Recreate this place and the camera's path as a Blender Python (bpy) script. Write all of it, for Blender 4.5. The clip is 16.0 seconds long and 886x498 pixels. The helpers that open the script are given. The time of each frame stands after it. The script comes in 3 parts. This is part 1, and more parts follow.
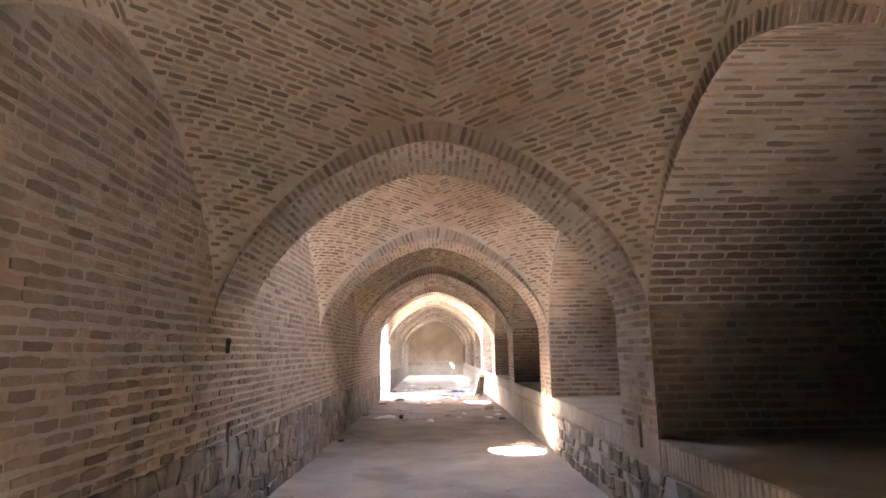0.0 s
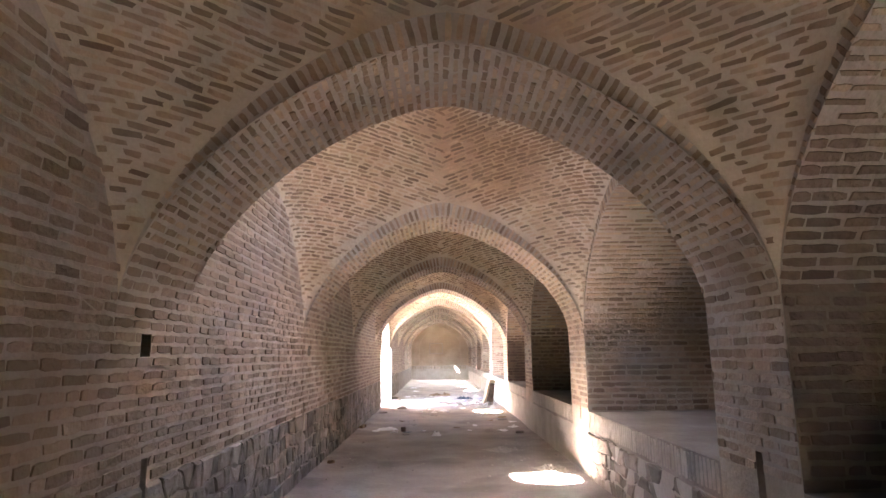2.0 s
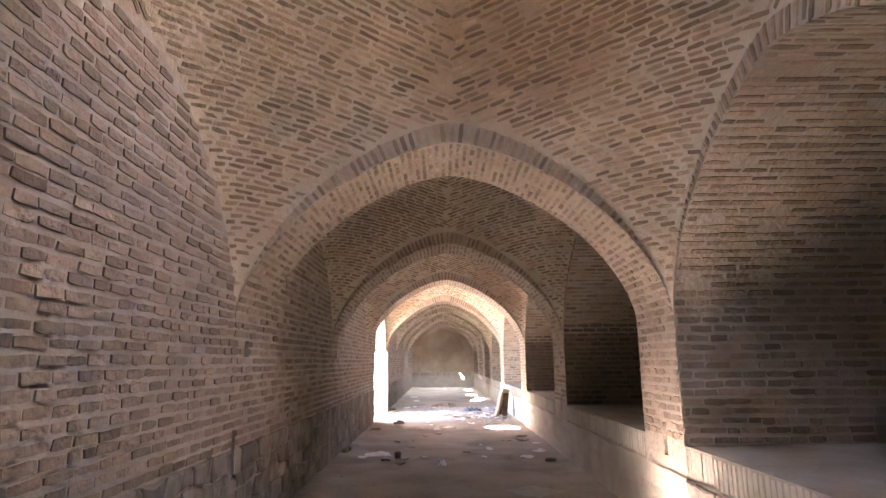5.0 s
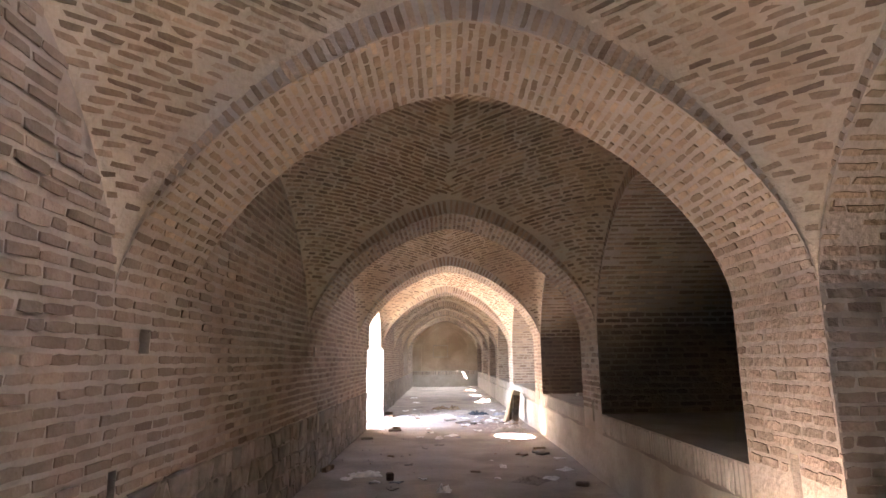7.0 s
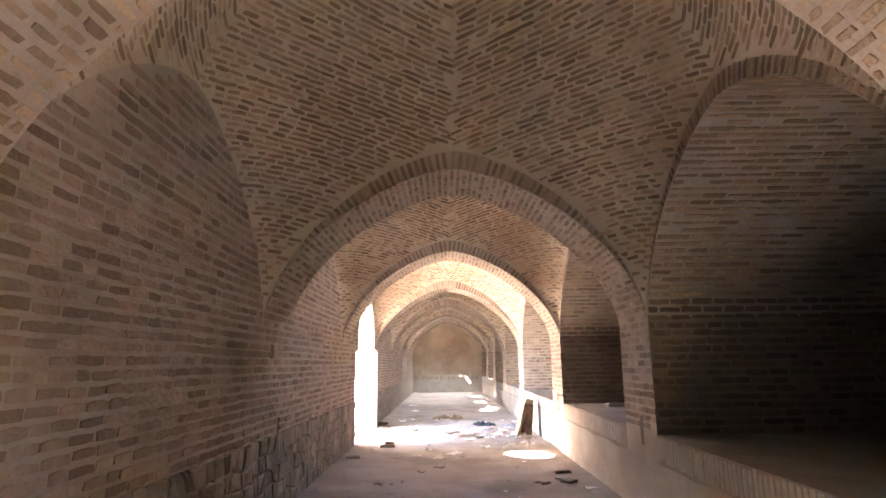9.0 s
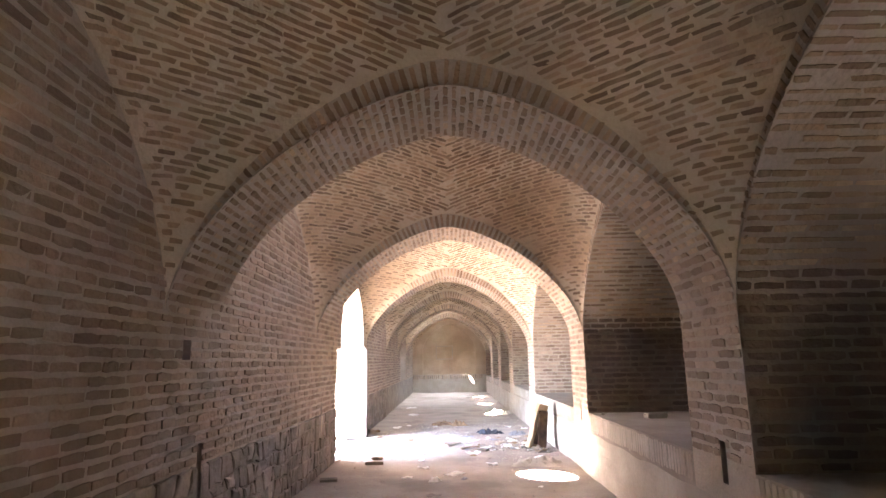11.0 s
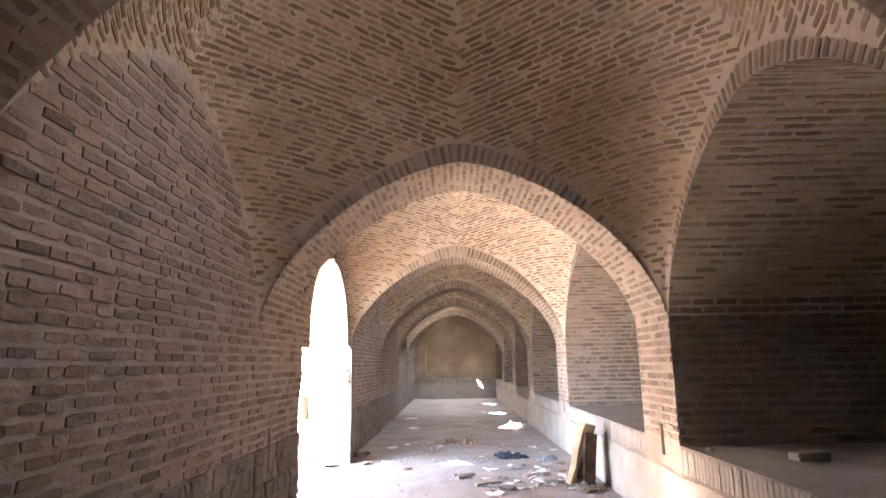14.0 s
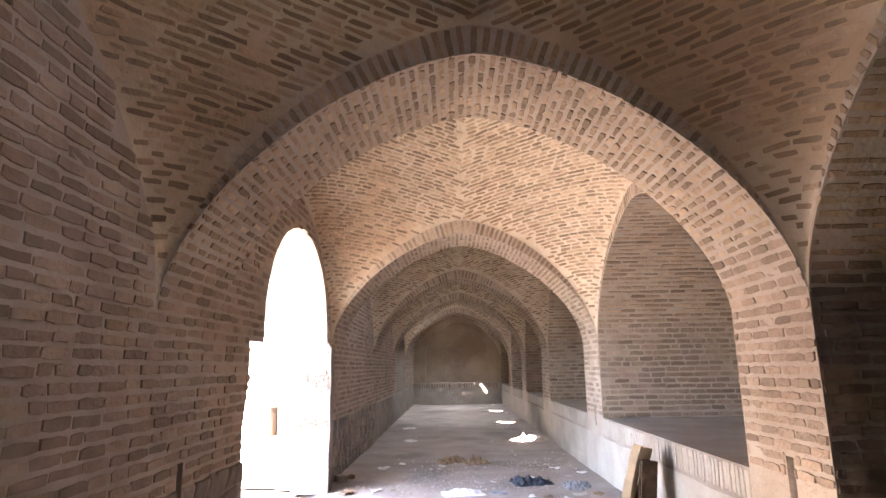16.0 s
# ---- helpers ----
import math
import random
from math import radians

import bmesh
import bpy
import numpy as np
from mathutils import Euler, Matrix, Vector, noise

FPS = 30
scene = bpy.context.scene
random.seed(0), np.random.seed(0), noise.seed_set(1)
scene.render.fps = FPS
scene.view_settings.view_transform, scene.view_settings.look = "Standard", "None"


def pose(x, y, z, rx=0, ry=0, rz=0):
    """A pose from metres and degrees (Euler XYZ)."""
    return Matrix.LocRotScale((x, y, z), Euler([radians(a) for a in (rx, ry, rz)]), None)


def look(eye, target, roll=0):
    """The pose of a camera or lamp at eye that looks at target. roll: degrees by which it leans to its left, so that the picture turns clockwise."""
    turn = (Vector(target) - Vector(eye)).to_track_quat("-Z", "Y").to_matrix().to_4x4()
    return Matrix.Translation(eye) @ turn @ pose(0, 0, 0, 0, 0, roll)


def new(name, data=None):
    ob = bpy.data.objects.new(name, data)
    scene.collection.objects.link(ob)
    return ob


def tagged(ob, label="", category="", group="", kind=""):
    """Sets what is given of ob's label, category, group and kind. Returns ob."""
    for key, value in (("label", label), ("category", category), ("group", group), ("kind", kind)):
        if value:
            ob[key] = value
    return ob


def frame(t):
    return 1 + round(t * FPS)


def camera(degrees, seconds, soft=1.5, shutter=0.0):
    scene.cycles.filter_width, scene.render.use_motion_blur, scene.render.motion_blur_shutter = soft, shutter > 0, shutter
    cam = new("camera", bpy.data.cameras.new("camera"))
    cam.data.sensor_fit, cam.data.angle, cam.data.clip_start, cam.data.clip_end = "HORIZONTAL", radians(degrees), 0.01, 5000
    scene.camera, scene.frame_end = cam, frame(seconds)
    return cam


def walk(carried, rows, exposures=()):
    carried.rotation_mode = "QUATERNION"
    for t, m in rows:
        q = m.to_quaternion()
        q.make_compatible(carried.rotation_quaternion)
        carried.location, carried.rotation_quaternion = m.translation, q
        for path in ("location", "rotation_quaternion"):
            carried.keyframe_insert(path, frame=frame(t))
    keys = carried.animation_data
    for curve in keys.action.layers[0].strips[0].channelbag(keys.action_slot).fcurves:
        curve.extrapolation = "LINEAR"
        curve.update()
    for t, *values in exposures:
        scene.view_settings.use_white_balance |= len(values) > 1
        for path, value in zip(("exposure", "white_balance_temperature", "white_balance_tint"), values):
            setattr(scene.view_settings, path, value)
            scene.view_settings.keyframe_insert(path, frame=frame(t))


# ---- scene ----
cam = camera(74.4, 16.0)
METRES, EYE, TILT, LEAN, TURN = 14.6, 1.5, -0.75, 0.0, -0.8
ROWS = [
    (0.0, 0.0, 0.0, 0.0, 0.15, 10.72, 0.81),
    (0.5, -0.0029, 0.0274, -0.0002, 0.3, 10.93, 0.7),
    (1.0, -0.0055, 0.0544, 0.0003, 0.32, 10.96, 0.62),
    (1.5, -0.0049, 0.0847, 0.0016, 0.37, 10.99, 0.74),
    (2.0, -0.0079, 0.1154, 0.0017, 0.41, 11.04, 0.61),
    (2.5, -0.0082, 0.1462, 0.0011, 0.41, 11.15, 0.59),
    (3.0, -0.0069, 0.1766, 0.0028, 0.58, 11.41, 0.76),
    (3.5, -0.0108, 0.2075, 0.0032, 0.63, 11.6, 0.56),
    (4.0, -0.0107, 0.239, 0.0008, 0.61, 11.77, 0.61),
    (6.5, -0.0179, 0.3964, 0.0019, 0.71, 11.43, 0.51),
    (7.0, -0.0164, 0.4273, 0.0028, 0.77, 11.47, 0.66),
    (7.5, -0.0179, 0.4595, 0.0015, 0.88, 11.61, 0.59),
    (8.0, -0.0168, 0.4909, 0.0015, 0.88, 11.68, 0.59),
    (8.5, -0.0141, 0.5218, 0.0034, 1.0, 11.8, 0.74),
    (9.0, -0.0158, 0.5543, 0.0031, 1.05, 11.88, 0.69),
    (11.5, -0.0115, 0.7071, 0.008, 1.47, 11.64, 0.85),
    (12.0, -0.0149, 0.7379, 0.0087, 1.47, 11.71, 0.66),
    (12.5, -0.0153, 0.7691, 0.0091, 1.54, 11.76, 0.76),
    (13.0, -0.0189, 0.8012, 0.0078, 1.73, 11.81, 0.75),
    (13.5, -0.0207, 0.8335, 0.0086, 1.71, 11.81, 0.74),
    (14.0, -0.0196, 0.8655, 0.0103, 1.8, 11.89, 0.87),
    (14.5, -0.0247, 0.8985, 0.0096, 1.83, 11.94, 0.72),
    (15.0, -0.0245, 0.931, 0.0088, 1.71, 11.98, 0.77),
    (15.5, -0.0236, 0.9643, 0.0097, 1.77, 12.12, 0.96),
    (16.0, -0.0259, 0.9971, 0.0107, 1.84, 12.22, 0.81),
]
EXPOSURES = [(t, e, k, 18) for t, e, k in ((0.0, 7.85, 6450), (3.5, 7.5, 6150), (7.0, 6.95, 6550), (9.0, 7.4, 6550), (12.5, 7.0, 6150), (16.0, 6.18, 6350))]
walk(cam, [(t, pose(0.09, 0, EYE, TILT, LEAN, TURN) @ pose(METRES * x, METRES * y, METRES * z, 90 + pitch, roll, yaw)) for t, x, y, z, yaw, pitch, roll in ROWS], EXPOSURES)

# ---- plan of the vaulted stable, in metres ----
XL, XR = -1.72, 1.85                    # faces of the wall on one side, of the piers on the other
XC, HALF = (XL + XR) / 2, (XR - XL) / 2
FRONTS = [-3.6, 0.6, 4.82, 9.18, 13.53, 17.75, 22.5, 26.75, 30.6, 34.6]   # front faces of the cross arches
THICK = 0.9                             # depth of an arch and its pier
END = 39.0                              # closing wall
BACK = -5.2                             # closing wall behind the start
SPRING, RISE, RING = 1.8, 1.5, 0.19     # springing, rise of the cross arches, height of their face ring
SIDE = 1.56                             # rise of the arches along the sides
PLAT = 0.79                             # height of the platforms
NICHE = 4.4                             # back of the side niches
COURSE = 0.072
SUN_WAY = Vector((1.4, 2.0, -4.9)).normalized()
OPEN_BAYS = (0, 2, 4, 6, 7, 8, 9)       # bays with a smoke hole in the crown
HOLE = {0: 0.5, 2: 0.5, 4: 0.45, 7: 0.32, 8: 0.32, 9: 0.19}     # half widths of the larger smoke holes
DOOR_BAY = 5
HX, HOLE_SHIFT = XC - 0.2, -0.25        # the smoke holes lie a little off the crown
BAYS = [(FRONTS[i] + THICK, (FRONTS + [END])[i + 1]) for i in range(len(FRONTS))]


def prof(d):
    """Height of a pointed arch, 0 to 1, at the share d of its half span."""
    return max(0.0, 1 - min(1, abs(d)) ** 1.55) ** 0.6


# ---- world, sun, openings, lamps ----
world = bpy.data.worlds.new("sky")
scene.world = world
world.use_nodes = True
wn = world.node_tree
sky = wn.nodes.new("ShaderNodeTexSky")
sky.sky_type, sky.sun_disc = "NISHITA", False
sky.sun_elevation, sky.sun_rotation = math.asin(-SUN_WAY.z), math.atan2(-SUN_WAY.x, -SUN_WAY.y)
wn.links.new(sky.outputs[0], wn.nodes["Background"].inputs[0])
wn.nodes["Background"].inputs[1].default_value = 0.085

sun = new("sun", bpy.data.lights.new("sun", "SUN"))
sun.data.energy, sun.data.angle, sun.data.color = 5.0, radians(0.53), (1.0, 0.95, 0.88)
sun.matrix_world = look((0, 0, 20), Vector((0, 0, 20)) + SUN_WAY)


def sky_lamp(name, at, target, w, h, power, colour):
    ob = new(name, bpy.data.lights.new(name, "AREA"))
    ob.data.shape, ob.data.size, ob.data.size_y = "RECTANGLE", w, h
    ob.data.energy, ob.data.color = power, colour
    ob.matrix_world = look(at, target)
    return ob


for i in OPEN_BAYS:
    yb = sum(BAYS[i]) / 2 + HOLE_SHIFT
    sky_lamp("smoke_hole_daylight", (HX, yb, 5.15), (HX + 0.001, yb, 0), 1.5 * HOLE.get(i, 0.34), 1.5 * HOLE.get(i, 0.34), (0.5 if i < 6 else 14.0 if i < 8 else 45.0 if i < 9 else 200.0) * HOLE.get(i, 0.34) ** 2, (0.86, 0.93, 1.0))
sky_lamp("yard_opening_daylight", (-3.7, 20.75, 2.5), (0.2, 20.75, 0.2), 2.4, 1.9, 1.6, (0.95, 0.97, 1.0))

# ---- materials ----


def material(name, low, high, scale=6.0, rough=0.9, bump=0.3, fine=60.0, stain=None, stain_scale=0.7, stain_amount=0.5, vary=0.0, hue=None):
    m = bpy.data.materials.new(name)
    m.use_nodes = True
    nt, bs = m.node_tree, m.node_tree.nodes["Principled BSDF"]
    N, Lk = nt.nodes.new, nt.links.new
    co = N("ShaderNodeNewGeometry")
    pos = co.outputs["Position"]

    def noise_tex(s, detail=5.0):
        n = N("ShaderNodeTexNoise")
        n.inputs["Scale"].default_value, n.inputs["Detail"].default_value = s, detail
        Lk(pos, n.inputs["Vector"])
        return n.outputs[0]

    def ramp(v, a, b):
        r = N("ShaderNodeMapRange")
        r.inputs[1].default_value, r.inputs[2].default_value = a, b
        Lk(v, r.inputs[0])
        return r.outputs[0]

    def mix(fac, a, b, mode="MIX"):
        x = N("ShaderNodeMix")
        x.data_type, x.blend_type = "RGBA", mode
        for sock, val in ((x.inputs[0], fac), (x.inputs[6], a), (x.inputs[7], b)):
            if hasattr(val, "links"):
                Lk(val, sock)
            else:
                sock.default_value = val if isinstance(val, float) else (*val, 1)
        return x.outputs[2]

    col = mix(ramp(noise_tex(scale), 0.3, 0.7), low, high)
    col = mix(ramp(noise_tex(fine, 3.0), 0.25, 0.75), col, mix(0.5, col, (0.75, 0.72, 0.68), "MULTIPLY"))
    if vary:
        info = N("ShaderNodeObjectInfo")
        add = N("ShaderNodeMath")
        Lk(info.outputs["Random"], add.inputs[0])
        Lk(co.outputs["Random Per Island"], add.inputs[1])
        fr = N("ShaderNodeMath")
        fr.operation = "FRACT"
        Lk(add.outputs[0], fr.inputs[0])
        sh = mix(fr.outputs[0], (1 - vary, 1 - vary, 1 - vary), (1 + vary, 1 + vary * 0.9, 1 + vary * 0.8))
        col = mix(1.0, col, sh, "MULTIPLY")
        if hue:
            f2 = N("ShaderNodeMath")
            f2.operation = "MULTIPLY"
            f2.inputs[1].default_value = 7.31
            Lk(fr.outputs[0], f2.inputs[0])
            f3 = N("ShaderNodeMath")
            f3.operation = "FRACT"
            Lk(f2.outputs[0], f3.inputs[0])
            col = mix(ramp(f3.outputs[0], 0.72, 1.0), col, hue)
    if stain:
        st = noise_tex(stain_scale, 6.0)
        f = N("ShaderNodeMath")
        f.operation = "MULTIPLY"
        f.inputs[1].default_value = stain_amount
        Lk(ramp(st, 0.54, 0.66), f.inputs[0])
        col = mix(f.outputs[0], col, stain)
    Lk(col, bs.inputs["Base Color"])
    bs.inputs["Roughness"].default_value = rough
    bs.inputs["Specular IOR Level"].default_value = 0.2
    b1 = N("ShaderNodeBump")
    b1.inputs["Strength"].default_value, b1.inputs["Distance"].default_value = bump, 0.02
    Lk(noise_tex(fine * 0.45, 6.0), b1.inputs["Height"])
    Lk(b1.outputs[0], bs.inputs["Normal"])
    return m


MORTAR = material("lime_mortar", (0.34, 0.28, 0.228), (0.43, 0.368, 0.31), 3.0, 0.95, 0.6, 50, (0.24, 0.19, 0.155), 0.6, 0.6)
BRICK = material("wall_brick", (0.255, 0.195, 0.152), (0.35, 0.278, 0.222), 7.0, 0.9, 0.7, 70, (0.19, 0.14, 0.108), 0.5, 0.6, 0.24, (0.17, 0.122, 0.092))
VMORTAR = material("vault_mortar", (0.45, 0.368, 0.275), (0.55, 0.465, 0.365), 2.5, 0.95, 0.8, 45, (0.34, 0.235, 0.15), 0.5, 0.8)
VBRICK = material("vault_brick", (0.27, 0.203, 0.145), (0.39, 0.303, 0.222), 8.0, 0.95, 0.8, 60, (0.20, 0.125, 0.08), 0.55, 0.6, 0.36, (0.17, 0.122, 0.088))
# darker niche brick and mortar: sooty brown, with the niche's shade put into the colour
SOOT_SHADE_BRICK = material("sooty_shaded_brick", (0.165, 0.12, 0.09), (0.24, 0.178, 0.138), 9.0, 0.9, 0.6, 70, (0.12, 0.087, 0.067), 0.6, 0.6, 0.2, (0.11, 0.082, 0.065))
SOOT_SHADE_MORTAR = material("sooty_shaded_mortar", (0.21, 0.165, 0.125), (0.29, 0.235, 0.185), 3.0, 0.95, 0.6, 50, (0.14, 0.105, 0.08), 0.7, 0.6)
STONE = material("rubble_stone", (0.175, 0.147, 0.125), (0.29, 0.25, 0.213), 5.0, 0.9, 0.9, 30, (0.12, 0.10, 0.085), 1.5, 0.6, 0.24, (0.19, 0.165, 0.148))
STONE_BED = material("rubble_mortar", (0.20, 0.172, 0.147), (0.31, 0.27, 0.235), 4.0, 0.95, 0.9, 40, (0.145, 0.122, 0.104), 1.2, 0.6)
PLASTER = material("mud_plaster", (0.34, 0.295, 0.25), (0.43, 0.385, 0.335), 2.5, 0.95, 0.5, 30, (0.26, 0.22, 0.185), 1.0, 0.6)
EARTH = material("trodden_earth", (0.25, 0.208, 0.178), (0.345, 0.295, 0.255), 1.6, 0.95, 0.6, 25, (0.185, 0.152, 0.13), 0.9, 0.85)
DUST = material("platform_dust", (0.23, 0.195, 0.165), (0.32, 0.28, 0.245), 2.0, 0.95, 0.5, 30, (0.24, 0.205, 0.18), 1.2, 0.6)
YARD = material("yard_soil", (0.12, 0.10, 0.085), (0.19, 0.165, 0.14), 1.2, 0.95, 0.6, 25, (0.10, 0.085, 0.07), 0.9, 0.6)
TAN_PLASTER = material("tan_plaster", (0.40, 0.315, 0.23), (0.50, 0.41, 0.31), 2.0, 0.95, 0.5, 30, (0.28, 0.21, 0.15), 0.8, 0.6)
ROOF = material("roof_clay", (0.36, 0.30, 0.23), (0.44, 0.37, 0.29), 1.5, 0.95, 0.5, 20)
CLOTH_BLUE = material("blue_black_cloth", (0.012, 0.014, 0.02), (0.06, 0.066, 0.082), 18.0, 0.85, 0.6, 80)
CLOTH_GREY = material("grey_cloth", (0.14, 0.145, 0.16), (0.30, 0.30, 0.32), 12.0, 0.85, 0.5, 80)
WOOD_PALE = material("pale_weathered_wood", (0.42, 0.31, 0.19), (0.56, 0.44, 0.29), 5.0, 0.75, 0.4, 90, (0.26, 0.18, 0.11), 3.0, 0.7)
WOOD_DARK = material("rotten_dark_wood", (0.06, 0.04, 0.028), (0.16, 0.105, 0.07), 9.0, 0.9, 0.6, 60)
RUBBISH = material("brown_rubbish", (0.10, 0.065, 0.04), (0.30, 0.21, 0.13), 11.0, 0.9, 0.6, 50)
PAPER = material("dusty_white_plastic", (0.55, 0.52, 0.49), (0.75, 0.72, 0.69), 6.0, 0.6, 0.3, 40)
STUFF = material("broken_pebbles", (0.24, 0.205, 0.175), (0.42, 0.37, 0.33), 9.0, 0.9, 0.5, 40, vary=0.25)

# ---- building helpers ----


def mesh_object(name, verts, faces, mats, parent=None, index=None, smooth=False):
    me = bpy.data.meshes.new(name)
    me.from_pydata([tuple(v) for v in verts], [], faces)
    for m in mats if isinstance(mats, (list, tuple)) else [mats]:
        me.materials.append(m)
    if index is not None:
        me.polygons.foreach_set("material_index", index)
    if smooth:
        me.polygons.foreach_set("use_smooth", [True] * len(faces))
    me.update()
    ob = new(name, me)
    if parent:
        ob.parent = parent
    return ob


def part(name, bm, mat, parent, label=""):
    me = bpy.data.meshes.new(name)
    bm.to_mesh(me)
    bm.free()
    me.materials.append(mat)
    ob = new(name, me)
    ob.parent = parent
    return tagged(ob, label)


class Shell:
    """Collects plain faces of one piece of the structure."""

    def __init__(self):
        self.v, self.f, self.m = [], [], []

    def quad(self, *pts, mat=0):
        n = len(self.v)
        self.v += [tuple(p) for p in pts]
        self.f.append(tuple(range(n, n + len(pts))))
        self.m.append(mat)

    def grid(self, fn, us, vs, mat=0, skip=None):
        n = len(self.v)
        self.v += [tuple(fn(u, v)) for u in us for v in vs]
        k = len(vs)
        for i in range(len(us) - 1):
            for j in range(k - 1):
                if skip and skip((us[i] + us[i + 1]) / 2, (vs[j] + vs[j + 1]) / 2):
                    continue
                a = n + i * k + j
                self.f.append((a, a + 1, a + k + 1, a + k))
                self.m.append(mat)

    def box(self, lo, hi, mat=0):
        (a, b, c), (d, e, f) = lo, hi
        p = [(a, b, c), (d, b, c), (d, e, c), (a, e, c), (a, b, f), (d, b, f), (d, e, f), (a, e, f)]
        for q in ((0, 3, 2, 1), (4, 5, 6, 7), (0, 1, 5, 4), (1, 2, 6, 5), (2, 3, 7, 6), (3, 0, 4, 7)):
            self.quad(*[p[i] for i in q], mat=mat)

    def make(self, name, mats, label="", kind="structure", parent=None, smooth=False):
        return tagged(mesh_object(name, self.v, self.f, mats, parent, self.m, smooth), label, "", "", kind)


def linspace(a, b, n):
    return [a + (b - a) * i / (n - 1) for i in range(n)]


def rounded(n):
    """n shares from -1 to 1, close together at both ends."""
    return [-math.cos(math.pi * k / (n - 1)) for k in range(n)]


class Bricks:
    """Collects brick places: middle of the face, way of the course, outward normal, length, height."""

    def __init__(self, seed=0, ragged=False):
        self.rows, self.rng, self.ragged = [], random.Random(seed), ragged

    def add(self, p, along, out, length, height, proud=0.006):
        self.rows.append((Vector(p), Vector(along).normalized(), Vector(out).normalized(), length, height, proud))

    def shape(self, length, height, proud, rng, ragged=False):
        l, h = length / 2, height / 2
        j = lambda s: rng.uniform(-s, s)
        if ragged:
            e = [h * rng.uniform(0.72, 1.05) for _ in range(4)]
            w = [h * rng.uniform(0.8, 1.15) for _ in range(4)]
        else:
            e = [h * rng.uniform(0.66, 1.02) for _ in range(4)]
            w = [h * rng.uniform(0.84, 1.12) for _ in range(4)]
        s = 0.013 if ragged else 0.007
        ring = [(-l + j(s), -e[0]), (-l * 0.4 + j(s), -w[0]), (l * 0.4 + j(s), -w[1]), (l + j(s), -e[1]),
                (l + j(s), e[2]), (l * 0.4 + j(s), w[2]), (-l * 0.4 + j(s), w[3]), (-l + j(s), e[3])]
        k = 0.003
        return [(x, y, -0.012) for x, y in ring] + [(x - math.copysign(k, x), y - math.copysign(min(k, abs(y) * 0.4), y), proud + j(.0015)) for x, y in ring]

    FACES = [tuple(range(8, 16))] + [(q, (q + 1) % 8, 8 + (q + 1) % 8, 8 + q) for q in range(8)]

    def joined(self, rows):
        vs, fs = [], []
        for p, a, n, length, height, proud in rows:
            b = n.cross(a)
            k = len(vs)
            vs += [tuple(p + a * x + b * y + n * z) for x, y, z in self.shape(length, height, proud, self.rng, self.ragged)]
            fs += [tuple(k + i for i in f) for f in self.FACES]
        return vs, fs

    def make(self, parent, mat, pieces=0, near=None, name="brick"):
        rows = self.rows
        if near is not None:
            rows = sorted(rows, key=lambda r: (r[0] - Vector(near)).length)
        single, rest = rows[:pieces], rows[pieces:]
        kinds = {}
        for p, a, n, length, height, proud in single:
            key = (round(length / 0.03), round(height / 0.01), round(proud / 0.004), self.rng.randrange(5))
            if key not in kinds:
                me = bpy.data.meshes.new(name)
                me.from_pydata(self.shape(length, height, proud, self.rng, self.ragged), [], self.FACES)
                me.materials.append(mat)
                kinds[key] = me
            ob = new(name, kinds[key])
            ob.parent = parent
            b = n.cross(a)
            ob.matrix_local = Matrix(((a.x, b.x, n.x, p.x), (a.y, b.y, n.y, p.y), (a.z, b.z, n.z, p.z), (0, 0, 0, 1)))
        if rest:
            tagged(mesh_object(name + "work", *self.joined(rest), mat, parent), kind="stuff")


def coursed(br, origin, along, out, length, z0, z1, inside=None, brick=0.2, course=COURSE):
    """Running courses on an upright face that starts at origin and runs along."""
    origin, along = Vector(origin), Vector(along).normalized()
    rng = br.rng
    k = 0
    z = z0
    while z + course * 0.6 < z1:
        s = -brick * (0.5 if k % 2 else 0.0) + rng.uniform(-0.04, 0.04)
        dz = rng.uniform(-0.004, 0.004)
        while s < length:
            bl = brick * rng.choice((1, 1, 0.92, 1.08, 0.97, 0.55, 0.75))
            lo, hi = max(s, 0.004), min(s + bl, length - 0.004)
            if hi - lo > 0.04:
                m = (lo + hi) / 2
                p = origin + along * m
                zz = z + course / 2 + dz + 0.009 * noise.noise((m * 0.9, k * 0.23, 4.0)) + rng.uniform(-0.0035, 0.0035)
                if inside is None or inside(m, zz, (hi - lo) / 2):
                    br.add((p.x, p.y, zz), along, out, hi - lo - rng.uniform(0.006, 0.015), course - rng.uniform(0.012, 0.024), rng.uniform(0.001, 0.01))
            s += bl
        z += course
        k += 1

# ---- large structure ----


LEFT_TOP = PLAT + 14 * COURSE           # courses that run through on piers and wall alike


def panel(sh, x, dx, y0, y1, z1, recesses):
    """An upright face across x with small recesses (y, y, z, z) sunk by dx."""
    ys = sorted({y0, y1, *[v for r in recesses for v in r[:2]]})
    zs = sorted({0, z1, *[v for r in recesses for v in r[2:]]})
    for p, q in zip(ys, ys[1:]):
        for r, s in zip(zs, zs[1:]):
            if any(c[0] <= p and q <= c[1] and c[2] <= r and s <= c[3] for c in recesses):
                e = x + dx
                sh.quad((e, p, r), (e, q, r), (e, q, s), (e, p, s))
                for m in (p, q):
                    sh.quad((x, m, r), (e, m, r), (e, m, s), (x, m, s))
                for m in (r, s):
                    sh.quad((x, p, m), (e, p, m), (e, q, m), (x, q, m))
            else:
                sh.quad((x, p, r), (x, q, r), (x, q, s), (x, p, s))


